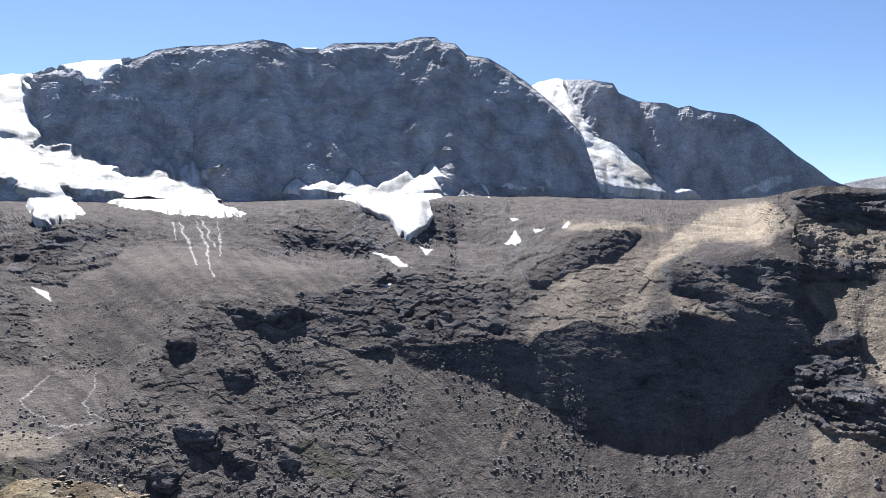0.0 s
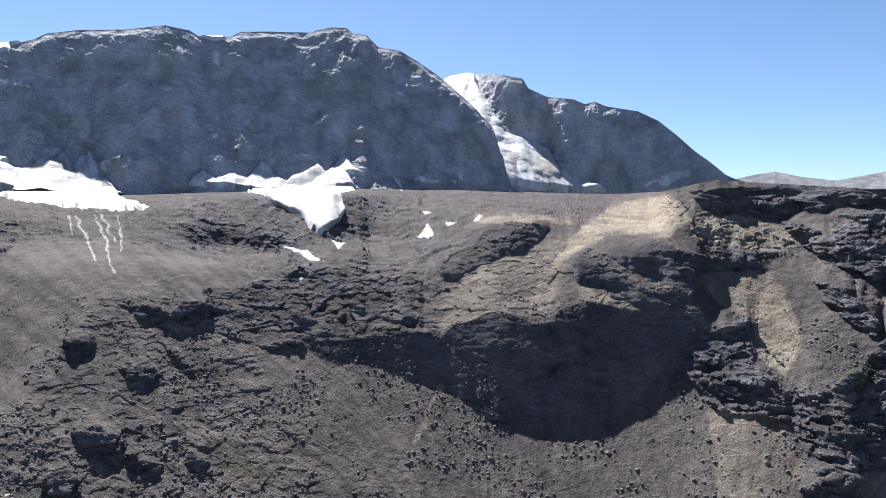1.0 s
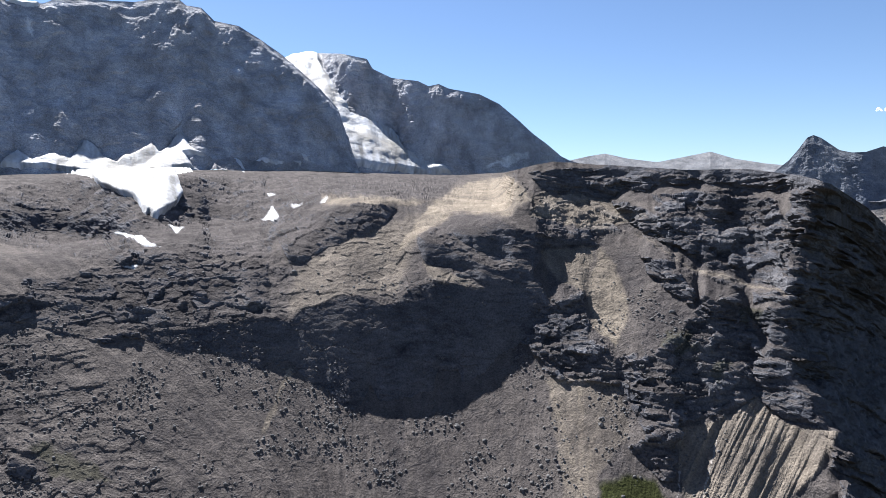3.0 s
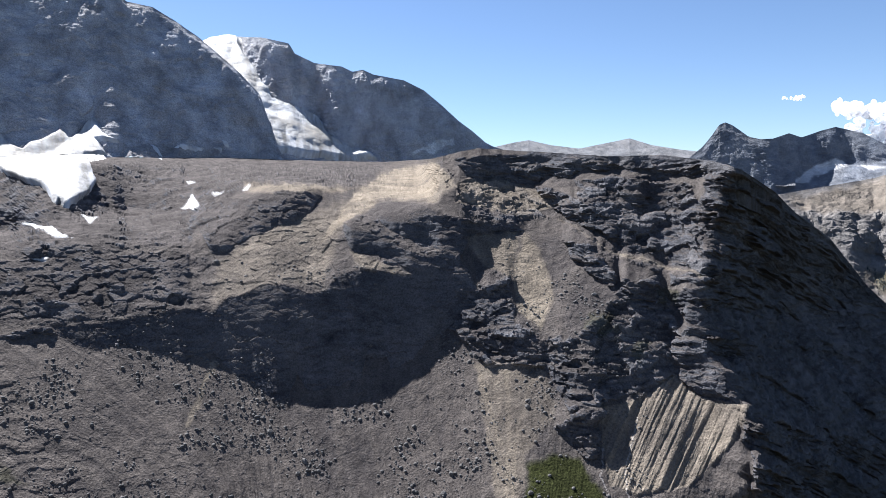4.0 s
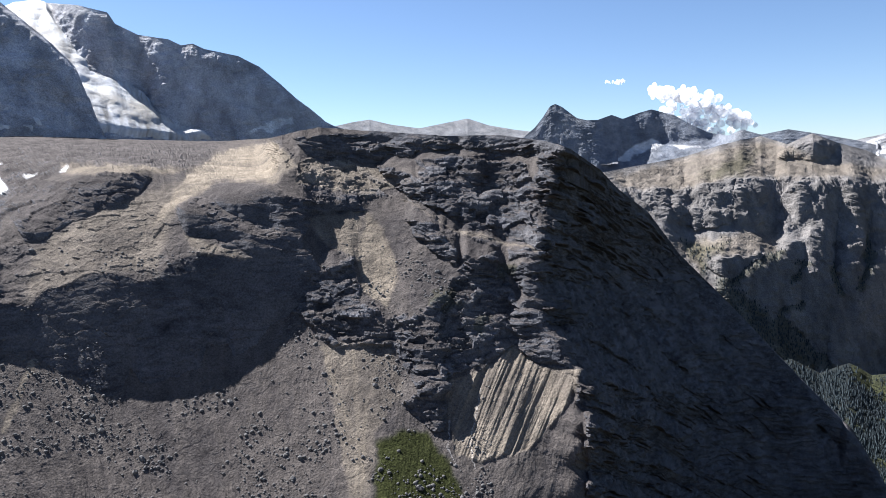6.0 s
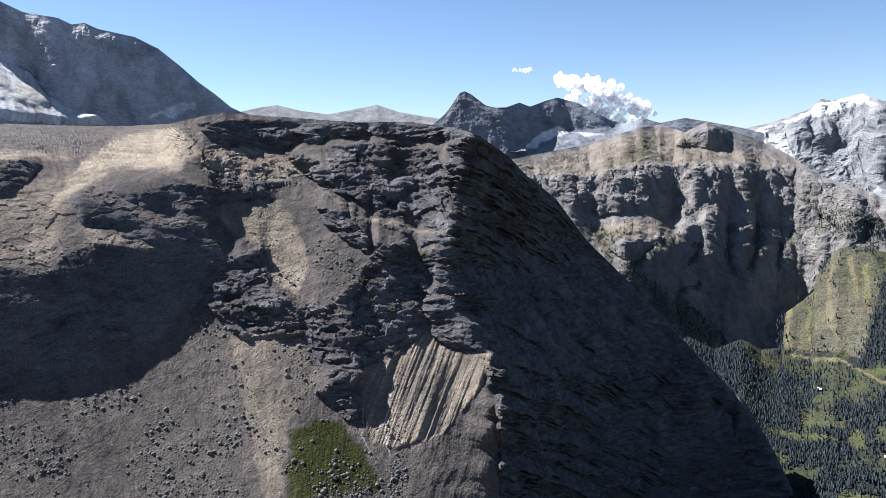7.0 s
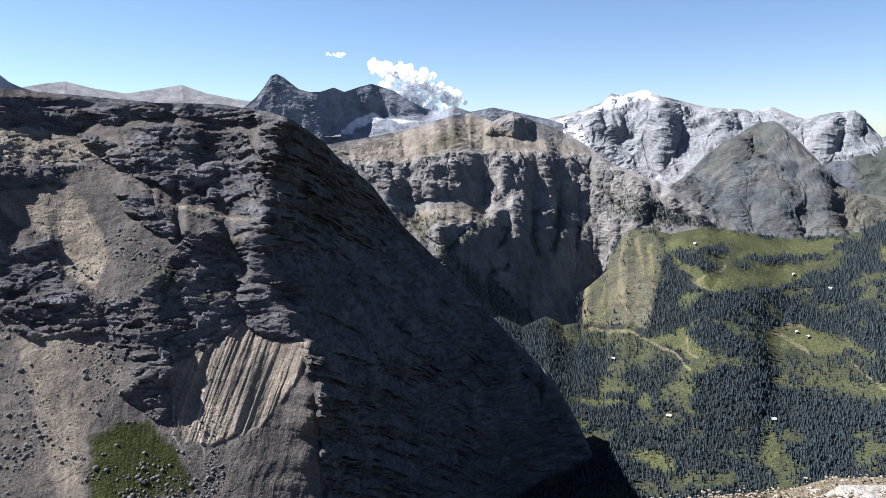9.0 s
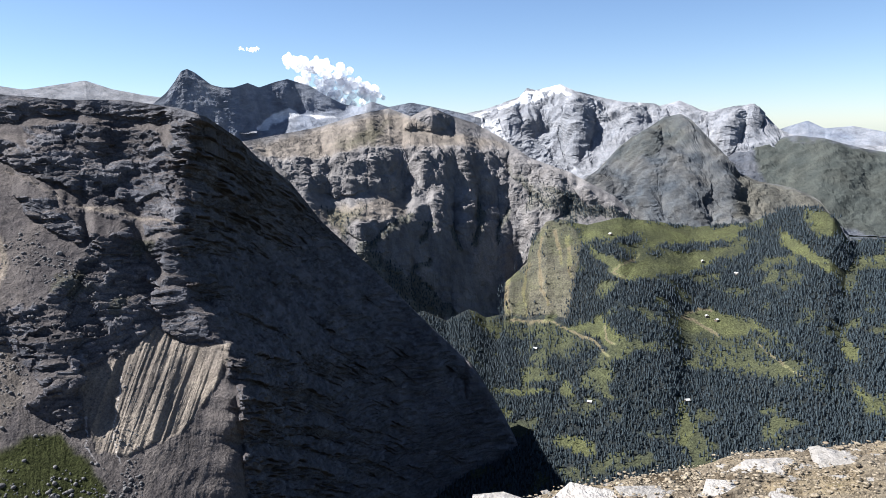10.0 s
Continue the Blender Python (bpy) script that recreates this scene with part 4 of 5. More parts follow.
valley.cover("grass", 0.55, [(66.28, -14.72), (73.46, -15.12), (76.12, -16.96), (73.47, -17.90), (70.78, -16.24), (66.72, -15.81)], [(81.63, -15.42), (89.89, -15.17), (93.70, -18.57), (86.18, -17.93), (82.08, -16.64)], soft=0.3, ragged=1.0)
valley.cover("wood", 0.35, [(66.28, -14.72), (73.46, -15.12), (76.12, -16.96), (73.47, -17.90), (70.78, -16.24), (66.72, -15.81)], [(81.64, -15.84), (87.26, -15.82), (90.05, -18.30), (86.18, -17.93), (82.08, -16.64)], soft=0.3, ragged=1.0)
for track in ([(72.57, -15.01), (74.35, -15.74), (75.67, -16.34), (76.91, -17.44)], [(78.99, -9.70), (78.08, -10.49), (77.11, -11.03), (78.18, -11.56)], [(82.21, -14.22), (83.65, -14.67), (84.97, -15.53)], [(82.21, -14.22), (83.61, -13.56), (84.42, -13.68)], [(76.53, -15.25), (76.76, -16.09), (77.33, -16.57)], [(87.65, -15.78), (89.62, -17.17), (91.15, -17.96)], [(68.99, -14.95), (72.57, -15.01)]):
    valley.stripe("ochre", 0.8, track, 0.14)
    valley.stripe("tone", 1.0, track, 0.14)
    valley.stripe("grass", 0.0, track, 0.12)
    valley.stripe("wood", 0.0, track, 0.25)
p = valley.raised([(50, 1250), (62, 1250), (80, 1150), (104, 1100)], leak=3, smear=4.0)
p = roughen(p, 9 + 5 * valley.fields["rough"], 190, 6, strata=3.0 * valley.fields["rough"], flute=0.2)
patch = fbm(p.reshape(-1, 3) + 900, 110, 6, 0.6).reshape(p.shape[:2])
glade = smooth(0.06, 0.2, fbm(p.reshape(-1, 3) + 420, 120, 5, 0.6).reshape(p.shape[:2]))
valley.fields["wood"] = valley.fields["wood"] * (1 - 0.9 * glade)
valley.fields["grass"] = np.maximum(valley.fields["grass"], 0.6 * glade)
valley.fields["grass"] = np.clip(valley.fields["grass"] * (0.9 + 0.8 * patch), 0, 1)
valley.fields["tone"] = valley.fields["tone"] + 0.15 * patch
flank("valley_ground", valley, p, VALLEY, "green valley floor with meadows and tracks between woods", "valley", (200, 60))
WOODS, OPEN = p, 1 - valley.fields["wood"]

# ---- the ranges round the valley ----
MID0 = [(48.06, 3900, -46), (51.36, 3900, -8), (54.74, 3900, 30), (57.33, 3900, 84), (59.93, 3900, 118), (61.63, 3900, 73), (63.17, 3900, 120), (64.67, 3900, 74), (66.4, 3900, 34), (68.56, 3600, -44), (70.71, 3400, -134), (73.73, 3250, -192), (77.14, 3050, -280), (78.84, 2950, -353)]
mid = Land(steps(44, 79, 0.075), sights(MID0), [(44, -12), (57, -15.5), (68, -16), (71, -11), (73, -8.5), (80, -8.5)], 230, 33, 1.2)
mid.fields["scree"] += 0.75
mid.crags(26, [(49.33, -1.02), (54.39, -0.00), (59.59, 1.38), (61.27, -0.37), (67.37, -0.16), (69.09, -1.48), (63.86, -1.38), (58.20, -1.25), (54.29, -2.13), (50.11, -1.80)], soft=0.4, rough=0.1)
mid.crags(40, [(49.68, -2.00), (54.29, -2.13), (58.19, -1.38), (63.86, -1.51), (69.09, -1.61), (73.40, -4.05), (78.10, -6.86), (73.42, -6.44), (69.05, -7.50), (62.89, -5.19), (61.13, -4.93), (55.91, -4.12), (53.32, -4.47)], soft=0.3, rough=0.9)
mid.crags(26, [(53.68, -5.78), (58.03, -5.59), (59.82, -4.59), (61.34, -5.16), (60.85, -6.81), (56.67, -6.85), (55.73, -8.26)], soft=0.2, rough=0.1)
mid.crags(48, [(57.48, -8.55), (60.07, -10.40), (64.47, -14.47), (60.83, -14.82), (56.52, -10.26)], soft=0.3, rough=0.9)
mid.crags(66, [(56.41, -7.63), (57.54, -7.02), (59.75, -6.78), (61.07, -7.13), (61.98, -6.05), (62.89, -5.19), (64.20, -6.10), (64.61, -7.43), (66.84, -7.25), (69.05, -7.50), (70.37, -6.85), (73.42, -6.44), (72.55, -7.30), (71.24, -8.83), (70.80, -10.14), (69.01, -11.89), (68.75, -16.25), (64.43, -16.22), (63.15, -12.69), (60.07, -10.40), (57.48, -8.55)], [(63.85, -1.72), (66.03, -1.99), (66.89, -3.52), (69.07, -4.43), (70.37, -5.76), (69.05, -7.50), (67.30, -5.72), (65.56, -4.37), (64.26, -3.04)], [(69.08, -2.69), (70.38, -3.58), (72.55, -5.35), (73.41, -6.31), (71.25, -5.77), (69.51, -4.01)],
          [(61.30, 0.70), (63.05, 1.31), (64.78, 0.93), (64.32, -0.00), (62.14, -0.17), (61.06, 0.07)], [(53.79, -3.62), (55.92, -4.04), (58.07, -4.54), (55.88, -4.99), (54.17, -4.59)], [(58.15, -2.45), (59.89, -2.50), (59.86, -3.37), (58.54, -3.77)], [(61.24, -1.23), (62.11, -1.47), (61.87, -2.11), (61.22, -1.88)], [(73.40, -4.05), (75.97, -5.36), (77.88, -6.73), (75.13, -5.88)], [(62.50, -3.00), (63.44, -4.33), (62.54, -5.19), (61.70, -3.41)], soft=0.08, ragged=0.6, rough=0.5)
for rib_ in ([(61.52, -6.70), (59.72, -7.75), (57.90, -9.00)], [(64.61, -7.43), (65.02, -9.20)], [(66.42, -5.71), (66.83, -7.47), (66.15, -8.78)], [(62.77, -10.04), (60.94, -11.31), (62.70, -12.68), (64.47, -14.47)], [(69.06, -6.18), (68.15, -8.37)], [(62.83, -7.39), (62.13, -8.70)], [(57.86, -9.88), (59.58, -11.70)]):
    mid.stripe("slope", 34, rib_, 0.3, 0.7)
    mid.stripe("grass", 0.5, rib_, 0.4, 0.7)
mid.cover("grass", 0.5, [(54.53, -6.03), (58.01, -6.02), (56.65, -7.20), (55.95, -8.27)], [(69.08, -3.13), (71.25, -4.90), (73.42, -6.44), (70.81, -6.20)], [(56.05, -1.11), (59.57, 0.74), (58.63, -1.17)], [(71.68, -4.47), (78.10, -6.86), (73.42, -7.09)], [(57.48, -8.55), (64.47, -14.47), (60.83, -14.82), (56.52, -10.26)], soft=0.4, ragged=0.9)
mid.cover("ochre", 0.35, [(49.33, -1.02), (59.59, 1.38), (69.09, -1.48), (58.20, -1.25), (54.29, -2.13), (50.11, -1.80)], [(53.68, -5.78), (58.03, -5.59), (59.82, -4.59), (61.34, -5.16), (60.85, -6.81), (56.67, -6.85), (55.73, -8.26)], soft=0.3)
mid.furrow(22, 0.8, 2.2)
p = mid.raised([(44, 2250), (57, 2450), (69, 3100), (80, 3200)], smear=5.0)
p = weathered(mid, p, 14 + 34 * mid.fields["rough"], 260, 0.5, 0.07, 2.5)
flank("valley_mountain", mid, p, MID_ROCK, "pale brown mountain with ribbed grey cliffs above the valley")
MID = p

RANGE0 = [(42.62, 4400, 158), (43.83, 4400, 234), (44.46, 4400, 294), (44.97, 4400, 352), (45.37, 4400, 365), (45.85, 4400, 347), (46.22, 4400, 325), (46.96, 4400, 279), (47.73, 4400, 263), (48.53, 4400, 263), (49.55, 4400, 288), (50.34, 4400, 262), (51.58, 4400, 293), (52.42, 4400, 308), (54.05, 4400, 269), (55.27, 4400, 210), (56.51, 4400, 161), (57.78, 4400, 143), (58.66, 4400, 174), (59.93, 4400, 140), (61.67, 4400, 163), (63.39, 4400, 135), (65.98, 4400, 88), (67.7, 4400, 46)]
pyramid = Land(steps(41, 67, 0.1), sights(RANGE0), [(41, -3), (67, -3)], 90, 66, 1.2)
pyramid.crags(30, [(48.98, -0.09), (51.12, 1.32), (53.20, 1.50), (56.16, 1.44), (57.88, 1.84), (57.77, -1.15), (48.93, -0.92)], soft=0.3, rough=0.3)
pyramid.cover("snow", 0.9, [(50.60, 0.92), (51.33, 1.53), (52.18, 1.81), (53.19, 1.25), (52.13, 1.01), (51.48, 0.48), (49.81, 0.06), (49.39, -0.10)], [(53.61, 1.28), (55.72, 1.11), (54.43, 0.84)], soft=0.06, ragged=0.4)
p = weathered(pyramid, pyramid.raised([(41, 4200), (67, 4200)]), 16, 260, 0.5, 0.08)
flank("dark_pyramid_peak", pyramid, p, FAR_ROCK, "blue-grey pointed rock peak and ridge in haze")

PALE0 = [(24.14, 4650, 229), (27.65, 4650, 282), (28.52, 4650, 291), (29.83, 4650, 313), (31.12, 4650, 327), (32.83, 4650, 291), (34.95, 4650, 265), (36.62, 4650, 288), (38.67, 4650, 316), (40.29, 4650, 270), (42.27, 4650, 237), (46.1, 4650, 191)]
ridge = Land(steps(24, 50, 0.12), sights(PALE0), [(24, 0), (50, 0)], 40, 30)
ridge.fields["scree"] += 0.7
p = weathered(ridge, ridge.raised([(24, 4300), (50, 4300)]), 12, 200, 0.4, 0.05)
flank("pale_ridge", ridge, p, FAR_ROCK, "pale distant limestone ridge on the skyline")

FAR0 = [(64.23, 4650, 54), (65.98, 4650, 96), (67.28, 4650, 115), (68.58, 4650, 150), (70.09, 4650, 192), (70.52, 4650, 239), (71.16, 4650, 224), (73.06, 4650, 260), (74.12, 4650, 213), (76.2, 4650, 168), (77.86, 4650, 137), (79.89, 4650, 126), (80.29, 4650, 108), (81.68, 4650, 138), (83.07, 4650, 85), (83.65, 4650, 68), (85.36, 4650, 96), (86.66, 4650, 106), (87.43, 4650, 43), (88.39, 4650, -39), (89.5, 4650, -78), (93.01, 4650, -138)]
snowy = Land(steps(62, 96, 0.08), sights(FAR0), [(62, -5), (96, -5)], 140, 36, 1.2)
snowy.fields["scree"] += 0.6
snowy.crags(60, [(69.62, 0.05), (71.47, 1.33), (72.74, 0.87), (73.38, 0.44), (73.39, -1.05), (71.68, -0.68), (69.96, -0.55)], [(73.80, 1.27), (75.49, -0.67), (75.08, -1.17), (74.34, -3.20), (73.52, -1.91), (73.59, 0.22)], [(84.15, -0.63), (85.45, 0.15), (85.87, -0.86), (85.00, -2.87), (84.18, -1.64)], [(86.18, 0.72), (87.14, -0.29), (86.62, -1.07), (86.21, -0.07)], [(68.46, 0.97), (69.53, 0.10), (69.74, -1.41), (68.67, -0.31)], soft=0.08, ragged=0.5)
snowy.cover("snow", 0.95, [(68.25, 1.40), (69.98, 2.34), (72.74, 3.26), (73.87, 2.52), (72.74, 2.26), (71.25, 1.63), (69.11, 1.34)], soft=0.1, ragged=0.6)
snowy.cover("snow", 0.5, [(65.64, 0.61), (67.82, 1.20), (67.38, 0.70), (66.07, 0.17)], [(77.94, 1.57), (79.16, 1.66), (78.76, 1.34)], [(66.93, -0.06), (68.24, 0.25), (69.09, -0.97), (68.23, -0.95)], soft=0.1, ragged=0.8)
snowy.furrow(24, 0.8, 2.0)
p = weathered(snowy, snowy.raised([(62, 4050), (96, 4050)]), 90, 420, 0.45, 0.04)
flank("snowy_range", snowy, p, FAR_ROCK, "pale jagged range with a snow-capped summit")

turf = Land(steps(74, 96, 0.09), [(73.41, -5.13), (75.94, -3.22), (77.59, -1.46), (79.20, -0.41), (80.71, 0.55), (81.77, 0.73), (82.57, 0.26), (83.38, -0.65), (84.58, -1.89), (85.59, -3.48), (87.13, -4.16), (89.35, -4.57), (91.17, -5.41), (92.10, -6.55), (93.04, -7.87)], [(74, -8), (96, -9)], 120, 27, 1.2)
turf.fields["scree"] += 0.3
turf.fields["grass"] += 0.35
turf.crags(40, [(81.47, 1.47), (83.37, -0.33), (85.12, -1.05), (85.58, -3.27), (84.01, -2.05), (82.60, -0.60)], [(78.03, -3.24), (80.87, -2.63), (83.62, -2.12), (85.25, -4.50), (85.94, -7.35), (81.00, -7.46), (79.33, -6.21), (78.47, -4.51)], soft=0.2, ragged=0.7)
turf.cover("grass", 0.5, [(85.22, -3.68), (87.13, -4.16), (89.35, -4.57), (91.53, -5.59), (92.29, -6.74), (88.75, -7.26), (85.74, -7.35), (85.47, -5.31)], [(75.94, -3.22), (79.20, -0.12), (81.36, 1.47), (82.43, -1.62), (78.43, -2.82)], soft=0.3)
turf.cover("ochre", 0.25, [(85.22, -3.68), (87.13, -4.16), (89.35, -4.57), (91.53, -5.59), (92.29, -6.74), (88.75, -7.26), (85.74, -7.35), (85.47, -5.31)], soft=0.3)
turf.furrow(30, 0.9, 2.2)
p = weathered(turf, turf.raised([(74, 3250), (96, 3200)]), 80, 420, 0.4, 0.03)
flank("turf_mountain", turf, p, HAZED_TURF, "dark grassy mountain with a shaded flank")

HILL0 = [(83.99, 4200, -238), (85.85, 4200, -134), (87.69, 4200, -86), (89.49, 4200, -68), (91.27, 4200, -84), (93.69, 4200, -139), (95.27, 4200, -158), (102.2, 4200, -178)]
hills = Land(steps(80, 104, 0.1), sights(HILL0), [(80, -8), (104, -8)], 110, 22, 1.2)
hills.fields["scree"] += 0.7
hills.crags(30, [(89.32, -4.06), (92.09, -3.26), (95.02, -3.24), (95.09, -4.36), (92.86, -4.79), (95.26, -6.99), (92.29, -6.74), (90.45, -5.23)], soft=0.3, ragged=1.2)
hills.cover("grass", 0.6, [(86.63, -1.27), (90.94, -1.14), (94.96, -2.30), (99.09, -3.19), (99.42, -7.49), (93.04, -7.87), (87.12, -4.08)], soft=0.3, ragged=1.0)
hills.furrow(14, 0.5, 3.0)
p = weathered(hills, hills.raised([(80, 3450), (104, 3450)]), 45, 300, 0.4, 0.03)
flank("grassy_hills", hills, p, HAZED_TURF, "rolling grassy hills with dark woods")

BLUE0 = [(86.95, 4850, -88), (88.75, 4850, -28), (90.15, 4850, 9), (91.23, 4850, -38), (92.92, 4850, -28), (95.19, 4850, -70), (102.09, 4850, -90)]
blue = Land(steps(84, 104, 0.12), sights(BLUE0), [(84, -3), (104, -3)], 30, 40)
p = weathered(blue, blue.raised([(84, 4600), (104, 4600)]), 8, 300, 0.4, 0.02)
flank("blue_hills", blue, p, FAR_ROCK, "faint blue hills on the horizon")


# ---- the woods ----
def conifers(name, points, heights, mat, label):
    """One joined mesh of ragged two-tier conifers."""
    sides = 5
    ring = np.linspace(0, 2 * np.pi, sides, endpoint=False)
    v = []
    for h, r in ((0.05, 0.24), (0.55, 0.1), (0.5, 0.165), (1.0, 0.004)):
        v.append(np.stack([r * np.cos(ring), r * np.sin(ring), np.full(sides, h)], -1))
    base = np.concatenate(v)
    quad = []
    for a in (0, 2):
        for k in range(sides):
            quad.append((a * sides + k, a * sides + (k + 1) % sides, (a + 1) * sides + (k + 1) % sides, (a + 1) * sides + k))
    quad = np.array(quad, np.int32)
    rg = np.random.default_rng(3)
    count = len(points)
    wob = 1 + 0.25 * rg.normal(size=(count, len(base), 1))
    turn = rg.uniform(0, 6.28, count)
    c, s = np.cos(turn)[:, None], np.sin(turn)[:, None]
    b = base[None] * np.concatenate([wob, wob, np.ones_like(wob)], -1)
    x, y = b[..., 0] * c - b[..., 1] * s, b[..., 0] * s + b[..., 1] * c
    co = np.stack([x, y, b[..., 2]], -1) * heights[:, None, None] + points[:, None, :]
    q = (quad[None] + (np.arange(count) * len(base))[:, None, None]).reshape(-1, 4).astype(np.int32)
    me = bpy.data.meshes.new(name)
    me.vertices.add(count * len(base))
    me.vertices.foreach_set("co", co.reshape(-1).astype(np.float32))
    me.loops.add(q.size)
    me.loops.foreach_set("vertex_index", q.reshape(-1))
    me.polygons.add(len(q))
    me.polygons.foreach_set("loop_start", np.arange(0, q.size, 4, dtype=np.int32))
    me.update(calc_edges=True)
    me.materials.append(mat)
    return tagged(new(name, me), label, "trees", kind="stuff")


m, tree, bsdf = material("spruce_needles")
per = put(tree, "NewGeometry")
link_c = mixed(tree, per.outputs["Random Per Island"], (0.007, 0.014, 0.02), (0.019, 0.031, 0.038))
tree.links.new(link_c, bsdf.inputs["Base Color"])
bsdf.inputs["Roughness"].default_value = 0.9
SPRUCE = m
rg = np.random.default_rng(11)
du, dv = np.gradient(WOODS, axis=1), np.gradient(WOODS, axis=0)
area = np.linalg.norm(np.cross(du, dv), axis=-1)
r_woods = np.hypot(WOODS[..., 0], WOODS[..., 1])
flatw = WOODS.reshape(-1, 3)
chance = area * (1 - OPEN) ** 1.5
chance = (chance / chance.sum()).reshape(-1)
pick = rg.choice(len(chance), 75000, p=chance)
spots = flatw[pick].astype(np.float64)
spots[:, :2] += rg.normal(0, 9, (len(spots), 2))
spots[:, 2] -= 1.5
steep = mid.fields["grass"] * (mid.E < -4)
thin = rg.choice(steep.size, 2200, p=(steep / steep.sum()).reshape(-1))
spots = np.concatenate([spots, MID.reshape(-1, 3)[thin]])
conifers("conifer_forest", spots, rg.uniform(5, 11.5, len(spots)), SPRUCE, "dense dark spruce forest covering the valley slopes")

# ---- the stony summit under the camera ----
G1 = [(-60.47, 4, 1.17), (-33.19, 4.5, 0.24), (-31.28, 4.5, 0.26), (-29.79, 4.5, 0.31), (-28.77, 4.5, 0.36), (-26.86, 4.5, 0.35), (-24.34, 4.5, 0.3), (-22.09, 4.5, 0.23), (-20.55, 4.5, 0.17), (-18.99, 4.5, 0.1), (-3.73, 3, 0.01), (41.27, 3, -0.39), (59.75, 3.5, -0.32), (63.56, 4, -0.52), (69.23, 4.2, -0.55), (72.02, 4.5, -0.61), (76.57, 4.7, -0.62), (82.65, 5, -0.61), (85.51, 5, -0.48), (90.57, 5.2, -0.46), (95.55, 5.4, -0.39), (100.64, 5.4, -0.23)]
bearings = np.linspace(-180, 180, 1081)
around = [(-180, 4, 0.2), *[g for g in G1 if -120 < g[0] < 120], (180, 4, 0.2)]
nose = [(b, r + 2.5, z - 2.5) for b, r, z in around]
p, at = lofted([[(0, 0.05, 0.0)], [(-180, 2, 0.1), (-60, 2, 0.0), (20, 1.6, -0.2), (60, 2, 0.1), (180, 2, 0.1)], around, nose, [(0, 120, -150)], [(0, 480, -480)]], bearings, [20, 90, 20, 20, 10])
hold = 1 - 0.7 * np.exp(-((at[:, None] - 2) / 0.1) ** 2)
p = roughen(p, (0.03 + 0.5 * smooth(2.5, 3, at[:, None])) * hold, 0.9, 6, blocky=0.014 * hold)
summit_patch = fbm(p.reshape(-1, 3) + 5, 0.6, 5, 0.65).reshape(p.shape[:2])
EARTH = land_material("stony_earth", (0.197, 0.173, 0.139), (0.115, 0.0952, 0.0664), (0.197, 0.165, 0.115), (0.11, 0.0835, 0.0519), grass=(0.092, 0.0722, 0.0231), ochre=(0.207, 0.15, 0.0866), grain=0.012)
sheet("summit_ground", p, EARTH, np.stack([smooth(-0.2, 0.3, summit_patch), 0.8 * smooth(0.28, 0.45, summit_patch), smooth(0.0, 0.4, -summit_patch) * 0.6, 0 * summit_patch], -1), "stony pale summit ground with flat chips", "ground", tone=0.42 + 0.8 * summit_patch)
TOP = p


def stone_mesh(name, seed, flat, mat):
    """An angular stone: a cut ball, flattened, with bevelled breaks."""
    bm = bmesh.new()
    bmesh.ops.create_icosphere(bm, subdivisions=1, radius=1.0)
    rs = random.Random(seed)
    cuts = [Vector((rs.uniform(-1, 1), rs.uniform(-1, 1), rs.uniform(-0.6, 1))).normalized() for _ in range(7)]
    for v in bm.verts:
        for c in cuts:
            over = v.co.dot(c) - rs.uniform(0.62, 0.7)
            if over > 0:
                v.co -= c * over
        v.co.x *= 1.0 + 0.25 * rs.uniform(-1, 1)
        v.co.z *= flat
    me = bpy.data.meshes.new(name)
    bm.to_mesh(me)
    bm.free()
    me.materials.append(mat)
    return me


def stone_material(name, dark, light, scale):
    m, tree, bsdf = material(name)
    info = put(tree, "ObjectInfo")
    coord = stretched(tree, (1, 1, 1))
    f = noise_of(tree, coord, scale, 7, 0.65)
    c = mixed(tree, ramp(tree, f, 0.3, 0.7), dark, light)
    shade = put(tree, "MapRange", To_Min=0.7, To_Max=1.25)
    tree.links.new(info.outputs["Random"], shade.inputs[0])
    c = mixed(tree, 1.0, c, shade.outputs[0], "MULTIPLY")
    tree.links.new(c, bsdf.inputs["Base Color"])
    bsdf.inputs["Roughness"].default_value = 0.9
    b = put(tree, "Bump", Strength=0.6, Distance=0.3)
    tree.links.new(f, b.inputs["Height"])
    tree.links.new(b.outputs[0], bsdf.inputs["Normal"])
    return m


PALE_STONE = stone_material("pale_limestone_slab", (0.21, 0.19, 0.165), (0.3, 0.28, 0.26), 4.0)
CHIP = stone_material("weathered_limestone_chip", (0.1, 0.07, 0.042), (0.31, 0.26, 0.185), 14.0)
GREY_STONE = stone_material("grey_scree_block", (0.04, 0.039, 0.041), (0.12, 0.115, 0.114), 1.2)


